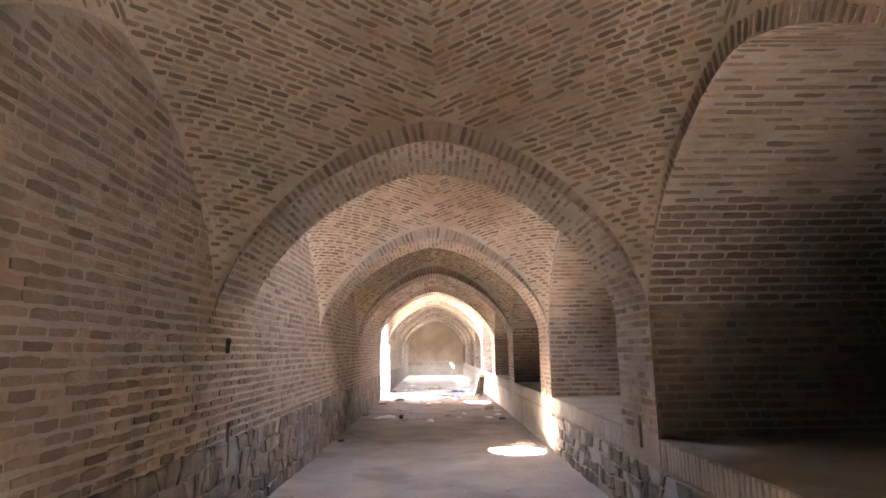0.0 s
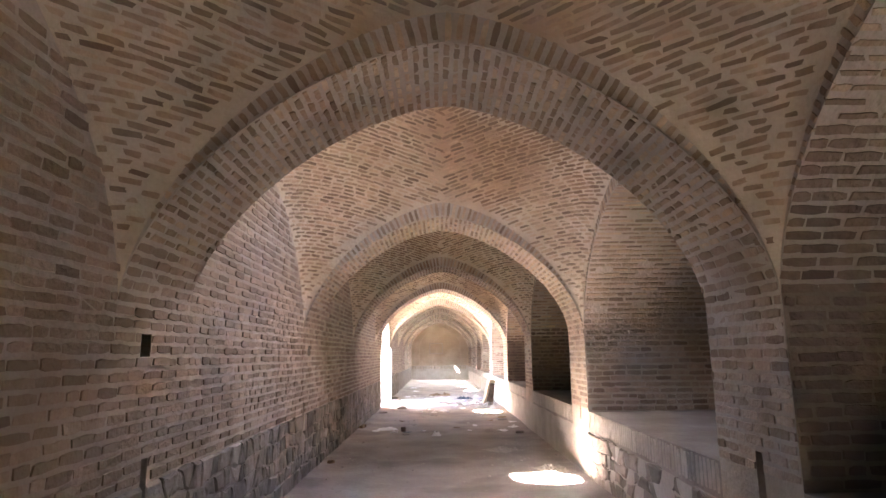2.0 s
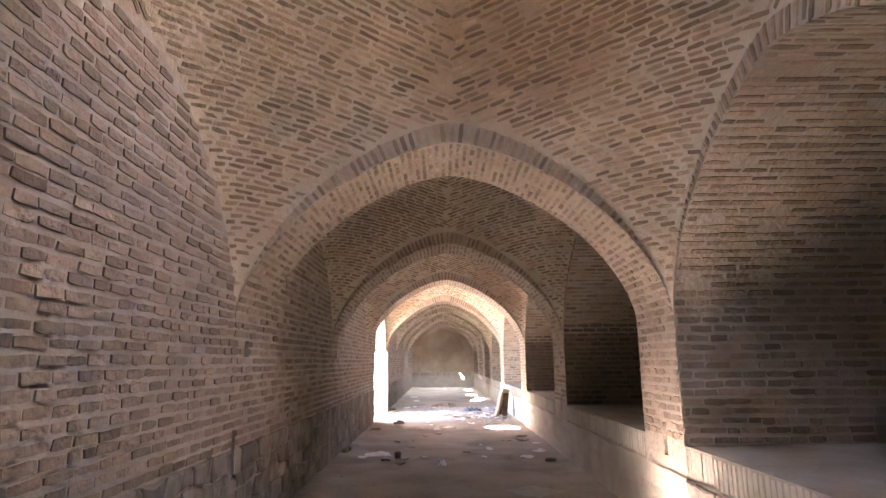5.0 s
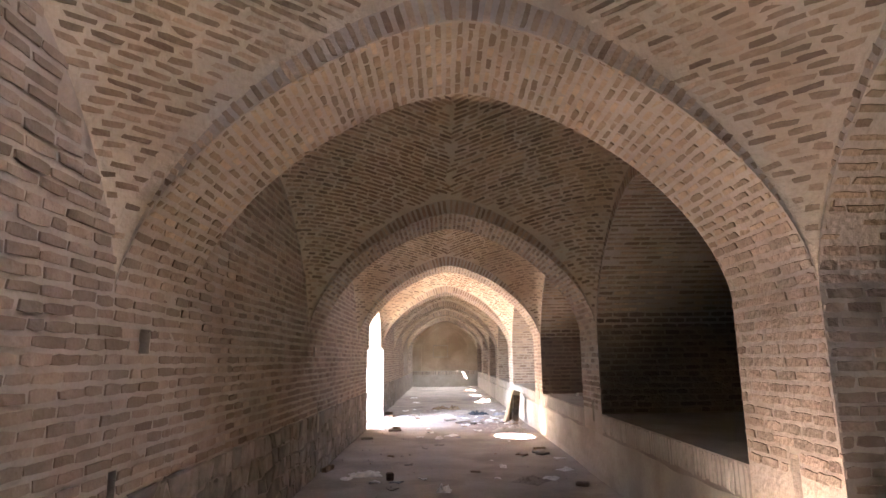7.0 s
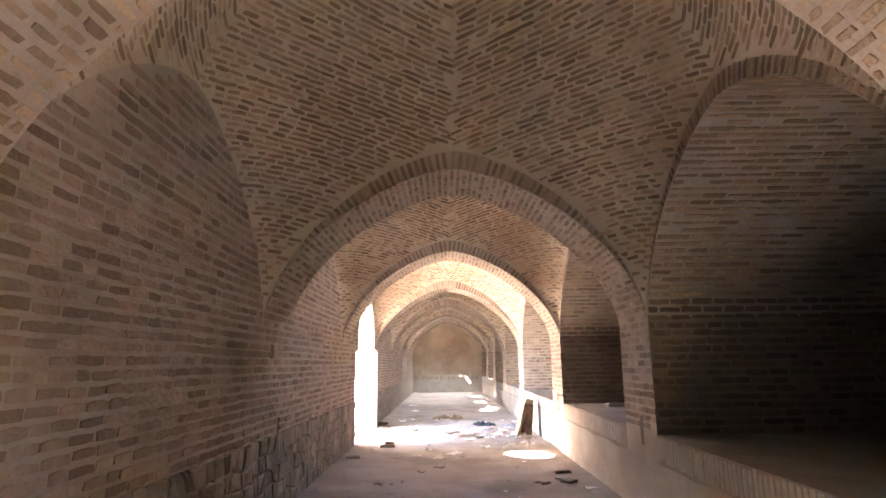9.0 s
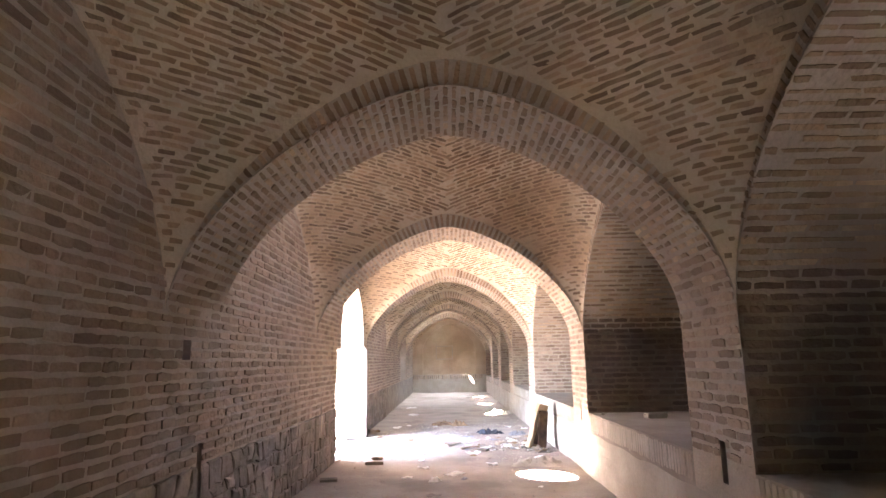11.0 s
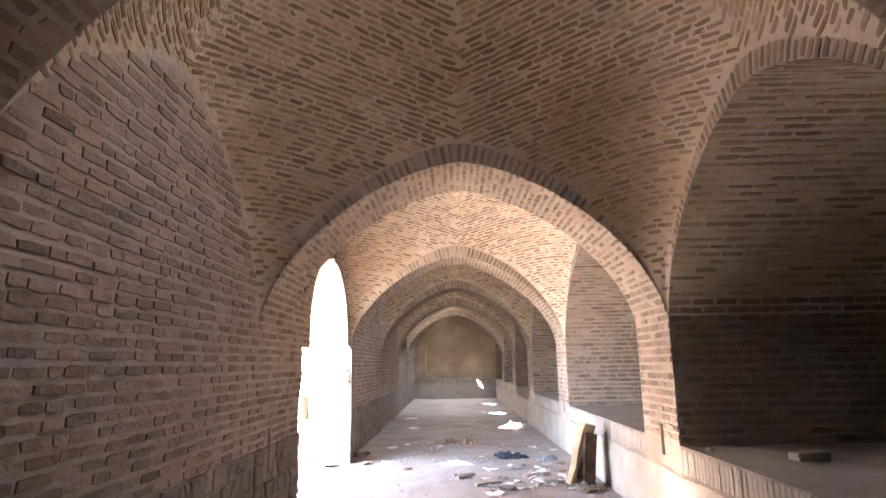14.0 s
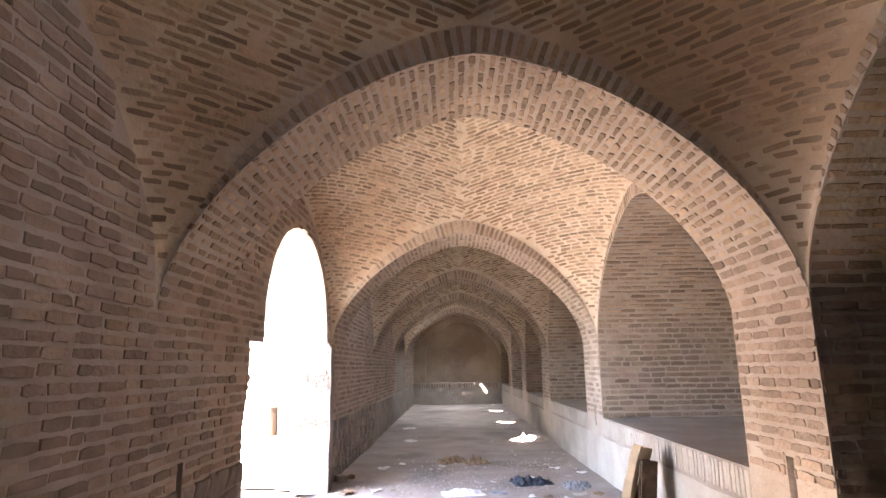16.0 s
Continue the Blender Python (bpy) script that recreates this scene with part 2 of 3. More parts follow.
def slots(i):
    """Beam slots (one a side) and the broken notch of pier i, as (y, y, z, z)."""
    y0 = FRONTS[i]
    sl = {3: 0.1, 4: 0.62}.get(i, 0.4)
    slot_l = (y0 + sl, y0 + sl + 0.075, 0.54, 0.93)
    notch = (y0 + 0.29, y0 + 0.41, PLAT + 10 * COURSE, PLAT + 12 * COURSE - 0.01)
    return (y0 + 0.36, y0 + 0.44, 0.66, 0.93), [slot_l, notch] if i in (2, 3, 4, 7) else [slot_l]


def around(lo, hi, z, cuts):
    """What is left of a brick from lo to hi in the course at height z beside the cuts."""
    for c in cuts:
        if c[2] - 0.02 < z < c[3] + 0.02 and hi > c[0] and lo < c[1]:
            return [(p, q) for p, q in ((lo, c[0] - 0.004), (c[1] + 0.004, hi)) if q - p > 0.025]
    return [(lo, hi)]


def cross_arch(i):
    """One cross arch with its soffit, two face rings and the pier under it."""
    y0 = FRONTS[i]
    y1 = y0 + THICK
    sh = Shell()
    ts = rounded(121)
    inner = [(XC + HALF * t, SPRING + RISE * prof(t)) for t in ts]
    outer = [(XC + HALF * t, SPRING + (RISE + RING) * prof(t)) for t in ts]
    for k in range(120):
        (a, b), (c, d) = inner[k], inner[k + 1]
        (e, f), (g, h) = outer[k], outer[k + 1]
        sh.quad((a, y0, b), (c, y0, d), (c, y1, d), (a, y1, b))
        sh.quad((a, y0, b), (e, y0, f), (g, y0, h), (c, y0, d))
        sh.quad((a, y1, b), (c, y1, d), (g, y1, h), (e, y1, f))
    # faces of the pier towards the passage, with beam slots and broken notches
    slot_r, cuts_l = slots(i)
    panel(sh, XR, 0.16, y0, y1, SPRING, [slot_r])
    panel(sh, XL, -0.16, y0, y1, SPRING, cuts_l)
    top = SPRING + SIDE + 0.2
    for y in (y0, y1):
        sh.grid(lambda u, v: (u, y, v), linspace(XR, NICHE, 4), [0, 1.8, top])
    ob = sh.make("arch_%d" % i, [MORTAR], "pointed brick cross arch on a brick pier, pale mortar joints")
    fine = 1 <= i <= 6
    # bricks of the soffit, down both sides
    br, low = Bricks(i, True), Bricks(50 + i)
    pts = [Vector((XC - HALF, 0, z)) for z in linspace(PLAT, SPRING, 40)[:-1]] + [Vector((XC + HALF * t, 0, SPRING + RISE * prof(t))) for t in rounded(900)] + [Vector((XC + HALF, 0, z)) for z in linspace(SPRING, PLAT, 40)[1:]]
    acc, k, want = 0.0, 0, COURSE / 2
    for a, b in zip(pts, pts[1:]):
        seg = (b - a).length
        while acc + seg >= want:
            p = a.lerp(b, (want - acc) / seg)
            tan = (b - a).normalized()
            out = Vector((tan.z, 0, -tan.x))
            high = p.z > SPRING + 0.35
            s = y0 - (0.09 if k % 2 else 0) + br.rng.uniform(-0.02, 0.02)
            while s < y1:
                bl = (0.15 if high else 0.185) * br.rng.choice((1, 1, 0.9, 1.06))
                lo, hi = max(s, y0 + 0.003), min(s + bl, y1 - 0.003)
                for lo, hi in around(lo, hi, p.z, [slot_r]) if p.x > 0 else [(lo, hi)]:
                    if hi - lo < 0.025 or (p.x < 0 and p.z < LEFT_TOP):
                        continue
                    at = (p.x + br.rng.uniform(-0.002, 0.002), (lo + hi) / 2, p.z)
                    if high:
                        br.add(at, (0, 1, 0), out, hi - lo - br.rng.uniform(0.018, 0.034), br.rng.uniform(0.032, 0.046), br.rng.uniform(0.001, 0.009))
                    else:
                        low.add(at, (0, 1, 0), out, hi - lo - br.rng.uniform(0.006, 0.014), COURSE - br.rng.uniform(0.012, 0.023), br.rng.uniform(0.001, 0.008))
                s += bl
            want += 0.063 if high else COURSE
            k += 1
        acc += seg
    # ring on the front face, bricks on edge
    acc, want = 0.0, 0.04
    arc = [(t, Vector((XC + HALF * t, y0, SPRING + RISE * prof(t)))) for t in rounded(900)]
    for (t, a), (_, b) in zip(arc, arc[1:]):
        seg = (b - a).length
        while acc + seg >= want:
            up = Vector((XC + HALF * t, y0, SPRING + (RISE + RING) * prof(t)))
            h = (up - a).length
            tan = (b - a).normalized()
            rad = Vector((-tan.z, 0, tan.x))
            h = RING * prof(t) * max(0.2, rad.z)
            if h > 0.03:
                br.add(a + rad * h / 2, rad, (0, -1, 0), h - 0.014, br.rng.uniform(0.036, 0.046), br.rng.uniform(0.004, 0.009))
            want += 0.066
        acc += seg
    br.make(ob, VBRICK, 220 if fine else 0, (XC, y0, 3.2))
    low.make(ob, BRICK, 80 if fine else 0, (XR, y0, 1.5))
    return ob


for i in range(len(FRONTS)):
    cross_arch(i)


def sail_height(x, y, yc, hb):
    r = (RISE + RING) * prof((x - XC) / HALF)
    q = SIDE * prof((y - yc) / hb)
    return SPRING + (r ** 1.12 + q ** 1.12) ** (1 / 1.12)


def sail(i):
    """The sail vault over one bay, its courses laid slantwise from the four corners."""
    y0, y1 = BAYS[i]
    yc, hb = (y0 + y1) / 2, (y1 - y0) / 2

    height = lambda x, y: sail_height(x, y, yc, hb)

    hr = HOLE.get(i, 0.34)
    hole = hr + 0.04 if i in OPEN_BAYS else 0
    sh = Shell()
    us, vs = rounded(101), rounded(101)
    sh.grid(lambda u, v: (XC + HALF * u, yc + hb * v, height(XC + HALF * u, yc + hb * v)), us, vs,
            skip=lambda u, v: hole and abs(XC + HALF * u - HX) < hole and abs(hb * v - HOLE_SHIFT) < hole)
    if hole:
        zt = height(HX, yc + HOLE_SHIFT)
        n = 16
        yh = yc + HOLE_SHIFT
        ring = [(hr * math.cos(2 * math.pi * k / n), hr * math.sin(2 * math.pi * k / n)) for k in range(n + 1)]
        for (a, b), (c, d) in zip(ring, ring[1:]):
            sh.quad((HX + a, yh + b, zt - 0.03), (HX + c, yh + d, zt - 0.03), (HX + c, yh + d, 5.32), (HX + a, yh + b, 5.32))
            f = 1.7
            sh.quad((HX + a, yh + b, zt - 0.03), (HX + c, yh + d, zt - 0.03), (HX + c * f, yh + d * f, zt - 0.1), (HX + a * f, yh + b * f, zt - 0.1))
    br = Bricks(100 + i, True)
    if 1 <= i <= 9:
        for sx in (-1, 1):
            for sy in (-1, 1):
                quadrant(br, height, yc, hb, sx, sy, hole)
    k = len(sh.v)
    v2, f2 = br.joined(br.rows)
    verts = sh.v + v2
    faces = sh.f + [tuple(k + a for a in f) for f in f2]
    idx = [0] * len(sh.f) + [1] * len(f2)
    tagged(mesh_object("ceiling_%d" % i, verts, faces, [VMORTAR, VBRICK], None, idx), "brick sail vault, dark slanting courses meeting in a herringbone", "", "", "structure")


def quadrant(br, height, yc, hb, sx, sy, hole):
    e = 1e-3
    GAP = 0.056

    def at(cx, cy):
        x, y = XC + sx * (HALF - cx), yc + sy * (hb - cy)
        return Vector((x, y, height(x, y)))

    def place(cx, cy, way, room):
        if cx >= HALF or cy >= hb:
            return
        p = at(cx, cy)
        gx = (height(p.x + e, p.y) - height(p.x - e, p.y)) / (2 * e)
        gy = (height(p.x, p.y + e) - height(p.x, p.y - e)) / (2 * e)
        n = Vector((gx, gy, -1)).normalized()
        t = (way - n * way.dot(n)).normalized()
        t = (t + n.cross(t) * br.rng.uniform(-0.08, 0.08)).normalized()
        if hole and max(abs(p.x - HX), abs(p.y - yc - HOLE_SHIFT)) < hole + 0.04:
            return
        if min(cx, cy) < 0.008 or HALF - cx < 0.01 or hb - cy < 0.01:
            return
        br.add(p, t, n, br.rng.uniform(0.13, 0.185), min(0.052, room * br.rng.uniform(0.62, 0.84)), br.rng.uniform(0.001, 0.007))

    # courses: level near the walls, slanting towards the crests, so that they meet there in a herringbone
    K = 0.42
    cxs = HALF * (1 - np.cos(np.linspace(0.02, math.pi / 2, 150)))
    rise_x = (RISE + RING) * (1 - (1 - cxs / HALF) ** 1.55) ** 0.6

    def level(cy):
        q = SIDE * np.maximum(0, 1 - np.abs(1 - cy / hb) ** 1.55) ** 0.6
        return (rise_x ** 1.12 + q ** 1.12) ** (1 / 1.12) + K * (cxs + cy)

    top_level = float(level(np.full_like(cxs, hb))[-1])
    s, row = 0.04, 0
    while s < top_level - 0.01:
        lo, hi = np.zeros_like(cxs), np.full_like(cxs, hb)
        fits = (level(lo) < s) & (level(hi) > s)
        for _ in range(22):
            m = (lo + hi) / 2
            under = level(m) < s
            lo, hi = np.where(under, m, lo), np.where(under, hi, m)
        line = [(float(c), float(d)) for c, d, f in zip(cxs, lo, fits) if f]
        acc, want = 0.0, (0.05 if row % 2 else 0.13) + br.rng.uniform(-0.02, 0.02)
        for (c0, d0), (c1, d1) in zip(line, line[1:]):
            a, b = at(c0, d0), at(c1, d1)
            seg = (b - a).length
            while seg > 0 and acc + seg >= want:
                f = (want - acc) / seg
                c, d = c0 + (c1 - c0) * f, d0 + (d1 - d0) * f
                way = (b - a).normalized()
                # how far the next course lies, across the slope of the vault
                p = at(c, d)
                h = 0.004
                gx = (at(min(HALF, c + h), d).z - at(max(0, c - h), d).z) / (2 * h) + K
                gy = (at(c, min(hb, d + h)).z - at(c, max(0, d - h)).z) / (2 * h) + K
                g = Vector((gx, gy)).normalized()
                e = 0.002
                there = at(min(HALF, c + g.x * e), min(hb, d + g.y * e))
                across = there - p
                across -= way * across.dot(way)
                dist = across.length / max(1e-6, Vector((gx, gy)).length * e) * GAP
                n = max(1, int(dist / (GAP * 1.05) + 0.5))
                for k in range(n):
                    u = k / n * GAP / Vector((gx, gy)).length
                    place(c + g.x * u, d + g.y * u, way, dist / n)
                want += br.rng.uniform(0.155, 0.185)
            acc += seg
        s += GAP
        row += 1


for i in range(len(BAYS)):
    sail(i)


def door_edge(z):
    """The two sides of the broken doorway at height z."""
    if z < 1.7:
        return 19.25 + 0.05 * math.sin(z * 5.2) + 0.025 * noise.noise((z * 9, 1, 0)), 22.2
    d = min(1, (z - 1.7) / 1.28)
    w = (1 - d ** 2.4) ** 0.5 if d < 1 else 0
    j = 0.05 * noise.noise((z * 7, 3, 0)) if 0 < w else 0
    return 20.9 - 1.27 * w + j, 20.9 + 1.27 * w + j


# the long courses below the springing, brick after brick past piers and bays
THROUGH = [[] for _ in FRONTS]
long_wall = Bricks(199)
coursed(long_wall, (XL, BACK, 0), (0, 1, 0), (1, 0, 0), END - BACK, PLAT, LEFT_TOP)
for p, a, n, length, height, proud in long_wall.rows:
    i = max([k for k, f in enumerate(FRONTS) if f <= p.y], default=0)
    cuts = slots(i)[1] + [(*door_edge(p.z), 0, 1.8)] * (i == DOOR_BAY)
    for lo, hi in around(p.y - length / 2, p.y + length / 2, p.z, cuts):
        THROUGH[i].append((Vector((XL, (lo + hi) / 2, p.z)), a, n, hi - lo, height, proud))


def side_wall(i):
    """The closed wall along one bay, rubble below and brick above, leaning in towards the vault."""
    y0, y1 = BAYS[i]
    yc, hb = (y0 + y1) / 2, (y1 - y0) / 2
    xw = XL - 0.33 if i == 8 else XL
    lean = lambda z: xw

    top = lambda y: sail_height(XL, y, yc, hb) + 0.02
    sh = Shell()
    thick = 0.6 if i == DOOR_BAY else 0.75
    grid_y = [yc + hb * t for t in rounded(61)]
    tops = {y: top(y) for y in grid_y}
    if i == DOOR_BAY:
        zs = linspace(0, 3.0, 61)
        for a, b in zip(zs, zs[1:]):
            (p, q), (r, s) = door_edge(a + 1e-4), door_edge(b - 1e-4)
            u, w = lean(a), lean(b)
            o = XL - thick
            sh.quad((u, y0, a), (u, p, a), (w, r, b), (w, y0, b))
            sh.quad((u, q, a), (u, y1, a), (w, y1, b), (w, s, b))
            sh.quad((u, p, a), (o, p, a), (o, r, b), (w, r, b))
            sh.quad((u, q, a), (o, q, a), (o, s, b), (w, s, b))
            sh.quad((o, y0 - 0.9, a), (o, p, a), (o, r, b), (o, y0 - 0.9, b))
            sh.quad((o, q, a), (o, y1 + 0.1, a), (o, y1 + 0.1, b), (o, s, b))
        p, q = door_edge(1.6999)
        r, s = door_edge(1.7001)
        sh.quad((XL, p, 1.7), (XL, r, 1.7), (XL - thick, r, 1.7), (XL - thick, p, 1.7))
        sh.quad((XL, q, 1.7), (XL, s, 1.7), (XL - thick, s, 1.7), (XL - thick, q, 1.7))
        sh.grid(lambda u, v: (lean(3.0 + (max(3.0, tops[u]) - 3.0) * v), u, 3.0 + (max(3.0, tops[u]) - 3.0) * v), grid_y, linspace(0, 1, 9))
        sh.quad((XL - thick, y0 - 0.9, 3.0), (XL - thick, y1 + 0.1, 3.0), (XL - thick, y1 + 0.1, 5.3), (XL - thick, y0 - 0.9, 5.3))
    else:
        sh.grid(lambda u, v: (lean(tops[u] * v), u, tops[u] * v), grid_y, linspace(0, 1, 41))
        sh.quad((XL - thick, y0 - 0.9, 0), (XL - thick, y1 + 0.9, 0), (XL - thick, y1 + 0.9, 5.3), (XL - thick, y0 - 0.9, 5.3))
        if i == 8:
            for y in (y0, y1):
                sh.quad((xw, y, 0), (XL, y, 0), (XL, y, 3.2), (xw, y, 3.2))
    ob = sh.make("wall_left_%d" % i, [MORTAR], "old brick wall of thin tan bricks with pale joints over a rubble base")
    br = Bricks(200 + i)

    def inside(m, z, half):
        y = y0 + m
        if i == DOOR_BAY and z < 3.05:
            a, b = door_edge(z)
            if y + half > a - 0.02 and y - half < b + 0.02:
                return False
        near = min(grid_y, key=lambda g: abs(g - y))
        return z < tops[near] - 0.06
    coursed(br, (xw, y0, 0), (0, 1, 0), (1, 0, 0), y1 - y0, LEFT_TOP, SPRING + SIDE + 0.4, inside)
    br.rows = THROUGH[i] + br.rows
    rows = []
    for p, a, n, length, height, proud in br.rows:
        rows.append((Vector((xw if p.y > y0 else XL, p.y, p.z)), a, n, length, height, proud))
    br.rows = rows
    br.make(ob, BRICK, 300 if 1 <= i <= 5 else 0, (XL, yc, 1.4))
    return ob


for i in range(len(BAYS)):
    side_wall(i)


def niche(i):
    """A deep niche behind the platform of one bay: two side walls in the piers, a barrel and a back."""
    y0, y1 = BAYS[i]
    yc, hb = (y0 + y1) / 2, (y1 - y0) / 2
    rise = SIDE - 0.15
    sh = Shell()
    sh.grid(lambda u, v: (u, yc + hb * v, SPRING + rise * prof(v)), linspace(XR, NICHE, 5), rounded(121))
    sh.grid(lambda u, v: (XR, yc + hb * u, SPRING + (rise + 0.15 * v) * prof(u)), rounded(61), [0, 1])
    sh.grid(lambda u, v: (NICHE, yc + hb * u, PLAT + (SPRING + rise * prof(u) - PLAT) * v), rounded(61), linspace(0, 1, 3))
    sh.quad((NICHE + 0.7, y0 - 0.9, 0), (NICHE + 0.7, y1 + 0.9, 0), (NICHE + 0.7, y1 + 0.9, 5.3), (NICHE + 0.7, y0 - 0.9, 5.3))
    low = SPRING + 0.22
    for y in (y0 + 0.003, y1 - 0.003):
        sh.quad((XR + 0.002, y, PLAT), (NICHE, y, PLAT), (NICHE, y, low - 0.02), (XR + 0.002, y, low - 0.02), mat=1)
    # niche 1 is browner low down; in 3 and 4 the dark mortar paints shade
    ob = sh.make("wall_niche_%d" % i, [MORTAR, SOOT_SHADE_MORTAR if i in (1, 3, 4) else MORTAR], "deep brick niche with a pointed barrel vault above the platform")
    br, up = Bricks(300 + i), Bricks(350 + i, True)
    coursed(br, (XR, y1 - 0.003, 0), (1, 0, 0), (0, -1, 0), NICHE - XR, PLAT, SPRING)
    coursed(br, (NICHE, y0, 0), (0, 1, 0), (-1, 0, 0), y1 - y0, PLAT, SPRING)
    # courses that follow the barrel, bricks on edge round its mouth
    pts = [(t, Vector((0, yc + hb * t, SPRING + rise * prof(t)))) for t in rounded(900)[::-1]]
    acc, want, k, ring = 0.0, COURSE / 2, 0, 0.03
    for (t0, a), (_, b) in zip(pts, pts[1:]):
        seg = (b - a).length
        t = (b - a).normalized()
        out = Vector((0, -t.z, t.y))
        if out.dot(Vector((0, yc - a.y, SPRING - a.z))) < 0:
            out = -out
        while acc + seg >= ring:
            h = 0.15 * prof(t0) * max(0.25, -out.z)
            if h > 0.03:
                up.add(Vector((XR, a.y, a.z)) - out * h / 2, -out, (-1, 0, 0), h - 0.012, up.rng.uniform(0.034, 0.042), up.rng.uniform(0.003, 0.009))
            ring += 0.066
        while acc + seg >= want:
            p = a.lerp(b, (want - acc) / seg)
            s = XR - (0.1 if k % 2 else 0)
            while s < NICHE:
                lo, hi = max(s, XR + 0.004), min(s + 0.2, NICHE - 0.004)
                if hi - lo > 0.05:
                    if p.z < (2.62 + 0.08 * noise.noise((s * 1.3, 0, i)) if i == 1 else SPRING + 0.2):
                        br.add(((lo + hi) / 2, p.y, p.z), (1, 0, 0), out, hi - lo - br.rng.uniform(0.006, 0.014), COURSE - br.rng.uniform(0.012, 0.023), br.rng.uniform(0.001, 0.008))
                    elif up.rng.random() < 0.93:
                        up.add(((lo + hi) / 2, p.y, p.z), (1, 0, 0), out, hi - lo - 0.012, up.rng.uniform(0.028, 0.05), up.rng.uniform(0.002, 0.007))
                s += 0.2
            want += COURSE
            k += 1
        acc += seg
    # same for the bricks: brown in niche 1, painted shade in 3 and 4
    br.make(ob, SOOT_SHADE_BRICK if i in (1, 3, 4) else BRICK, 170 if 1 <= i <= 5 else 0, (XR, y1, 1.3))
    up.make(ob, VBRICK, 130 if 1 <= i <= 5 else 0, (XR, y1, 2.6))
    return ob


for i in range(len(BAYS)):
    niche(i)

# floor of the passage, uneven
fl = Shell()
fl.grid(lambda u, v: (u, v, 0.02 * noise.noise((u * 0.9, v * 0.9, 0)) + 0.01 * noise.noise((u * 3.1, v * 3.1, 2)) + 0.03 * max(0, abs(u - XC) - 1.3)), linspace(XL - 0.02, XR + 0.02, 45), linspace(BACK, END, 420))
fl.make("floor", [EARTH], "uneven trodden earth floor with dust", smooth=True)

# platforms, one along each side niche
for i, (y0, y1) in enumerate(BAYS):
    pl = Shell()
    pl.grid(lambda u, v: (u, v, PLAT + 0.012 * noise.noise((u * 2, v * 2, 5)) * min(1, (u - XR) * 8)), linspace(XR, NICHE, 24), linspace(y0, y1, 24))
    pl.quad((XR, y0, 0), (XR, y1, 0), (XR, y1, PLAT), (XR, y0, PLAT))
    pl.make("platform_%d" % i, [DUST], "raised masonry platform with a dusty plastered top", smooth=False)

# roof and closing walls
rf = Shell()
xs = sorted({XL - 0.75, HX - 0.52, HX + 0.52, NICHE + 0.7})
cuts = sorted({BACK - 0.6, END + 0.7, *[sum(BAYS[i]) / 2 + HOLE_SHIFT + s for i in OPEN_BAYS for s in (-0.52, 0.52)]})
holes = [sum(BAYS[i]) / 2 + HOLE_SHIFT for i in OPEN_BAYS]
rf.grid(lambda u, v: (u, v, 5.3), xs, cuts, skip=lambda u, v: abs(u - HX) < 0.2 and any(abs(v - h) < 0.2 for h in holes))
rf.make("roof", [ROOF], "flat clay roof with round smoke holes")
for name, y, s in (("wall_back", BACK, -0.6), ("wall_end_outer", END + 0.4, 0.5)):
    w = Shell()
    w.box((XL - 0.75, min(y, y + s), 0), (NICHE + 0.7, max(y, y + s), 5.29))
    w.make(name, [MORTAR], "plain brick wall closing the passage")

# the passage goes on a little behind the start; unseen side walls added against stray daylight
for name, a, b in (("wall_left_start", XL - 0.75, XL), ("wall_right_start", XR, NICHE + 0.7)):
    w = Shell()
    w.box((a, BACK, 0), (b, FRONTS[0] - 0.004, 5.29))
    w.make(name, [MORTAR], "plain brick wall added beside the passage, out of view")

# yard outside the doorway
gr = Shell()
gr.grid(lambda u, v: (u, v, -0.03), [-2000, -60, -20, XL - 0.0, 20, 2000], [-2000, -40, 15, 25, 60, 2000])
gr.make("ground", [YARD], "dry bare earth around the building")
yd = Shell()
slot = (-2.48, -2.35, 0.62, 1.0)
xs, zs = [-9.0, slot[0], slot[1], XL - 0.6], [0, slot[2], slot[3], 5.0]
for a in range(3):
    for b in range(3):
        if a == 1 and b == 1:
            yd.quad((xs[1], 22.66, zs[1]), (xs[2], 22.66, zs[1]), (xs[2], 22.66, zs[2]), (xs[1], 22.66, zs[2]))
            for x in slot[:2]:
                yd.quad((x, 22.36, zs[1]), (x, 22.66, zs[1]), (x, 22.66, zs[2]), (x, 22.36, zs[2]))
            for z in slot[2:]:
                yd.quad((xs[1], 22.36, z), (xs[2], 22.36, z), (xs[2], 22.66, z), (xs[1], 22.66, z))
        else:
            yd.quad((xs[a], 22.36, zs[b]), (xs[a + 1], 22.36, zs[b]), (xs[a + 1], 22.36, zs[b + 1]), (xs[a], 22.36, zs[b + 1]))
yd.quad((-9.0, 23.1, 0), (XL - 0.6, 23.1, 0), (XL - 0.6, 23.1, 5.0), (-9.0, 23.1, 5.0))
yd.quad((-9.0, 22.36, 5.0), (XL - 0.6, 22.36, 5.0), (XL - 0.6, 23.1, 5.0), (-9.0, 23.1, 5.0))
yd.quad((-9.0, 22.36, 0), (-9.0, 23.1, 0), (-9.0, 23.1, 5.0), (-9.0, 22.36, 5.0))
# two unseen ledges, added to shade the door stub and the wall top
yd.box((XL - 1.15, 18.9, 3.04), (XL - 0.602, 22.356, 3.16))
yd.box((-9.0, 21.9, 3.5), (XL - 0.6, 22.358, 3.62))
yard = yd.make("wall_yard", [MORTAR], "sunlit brick wall of the yard outside the doorway, with a small slot and added shading ledges")
br = Bricks(70)
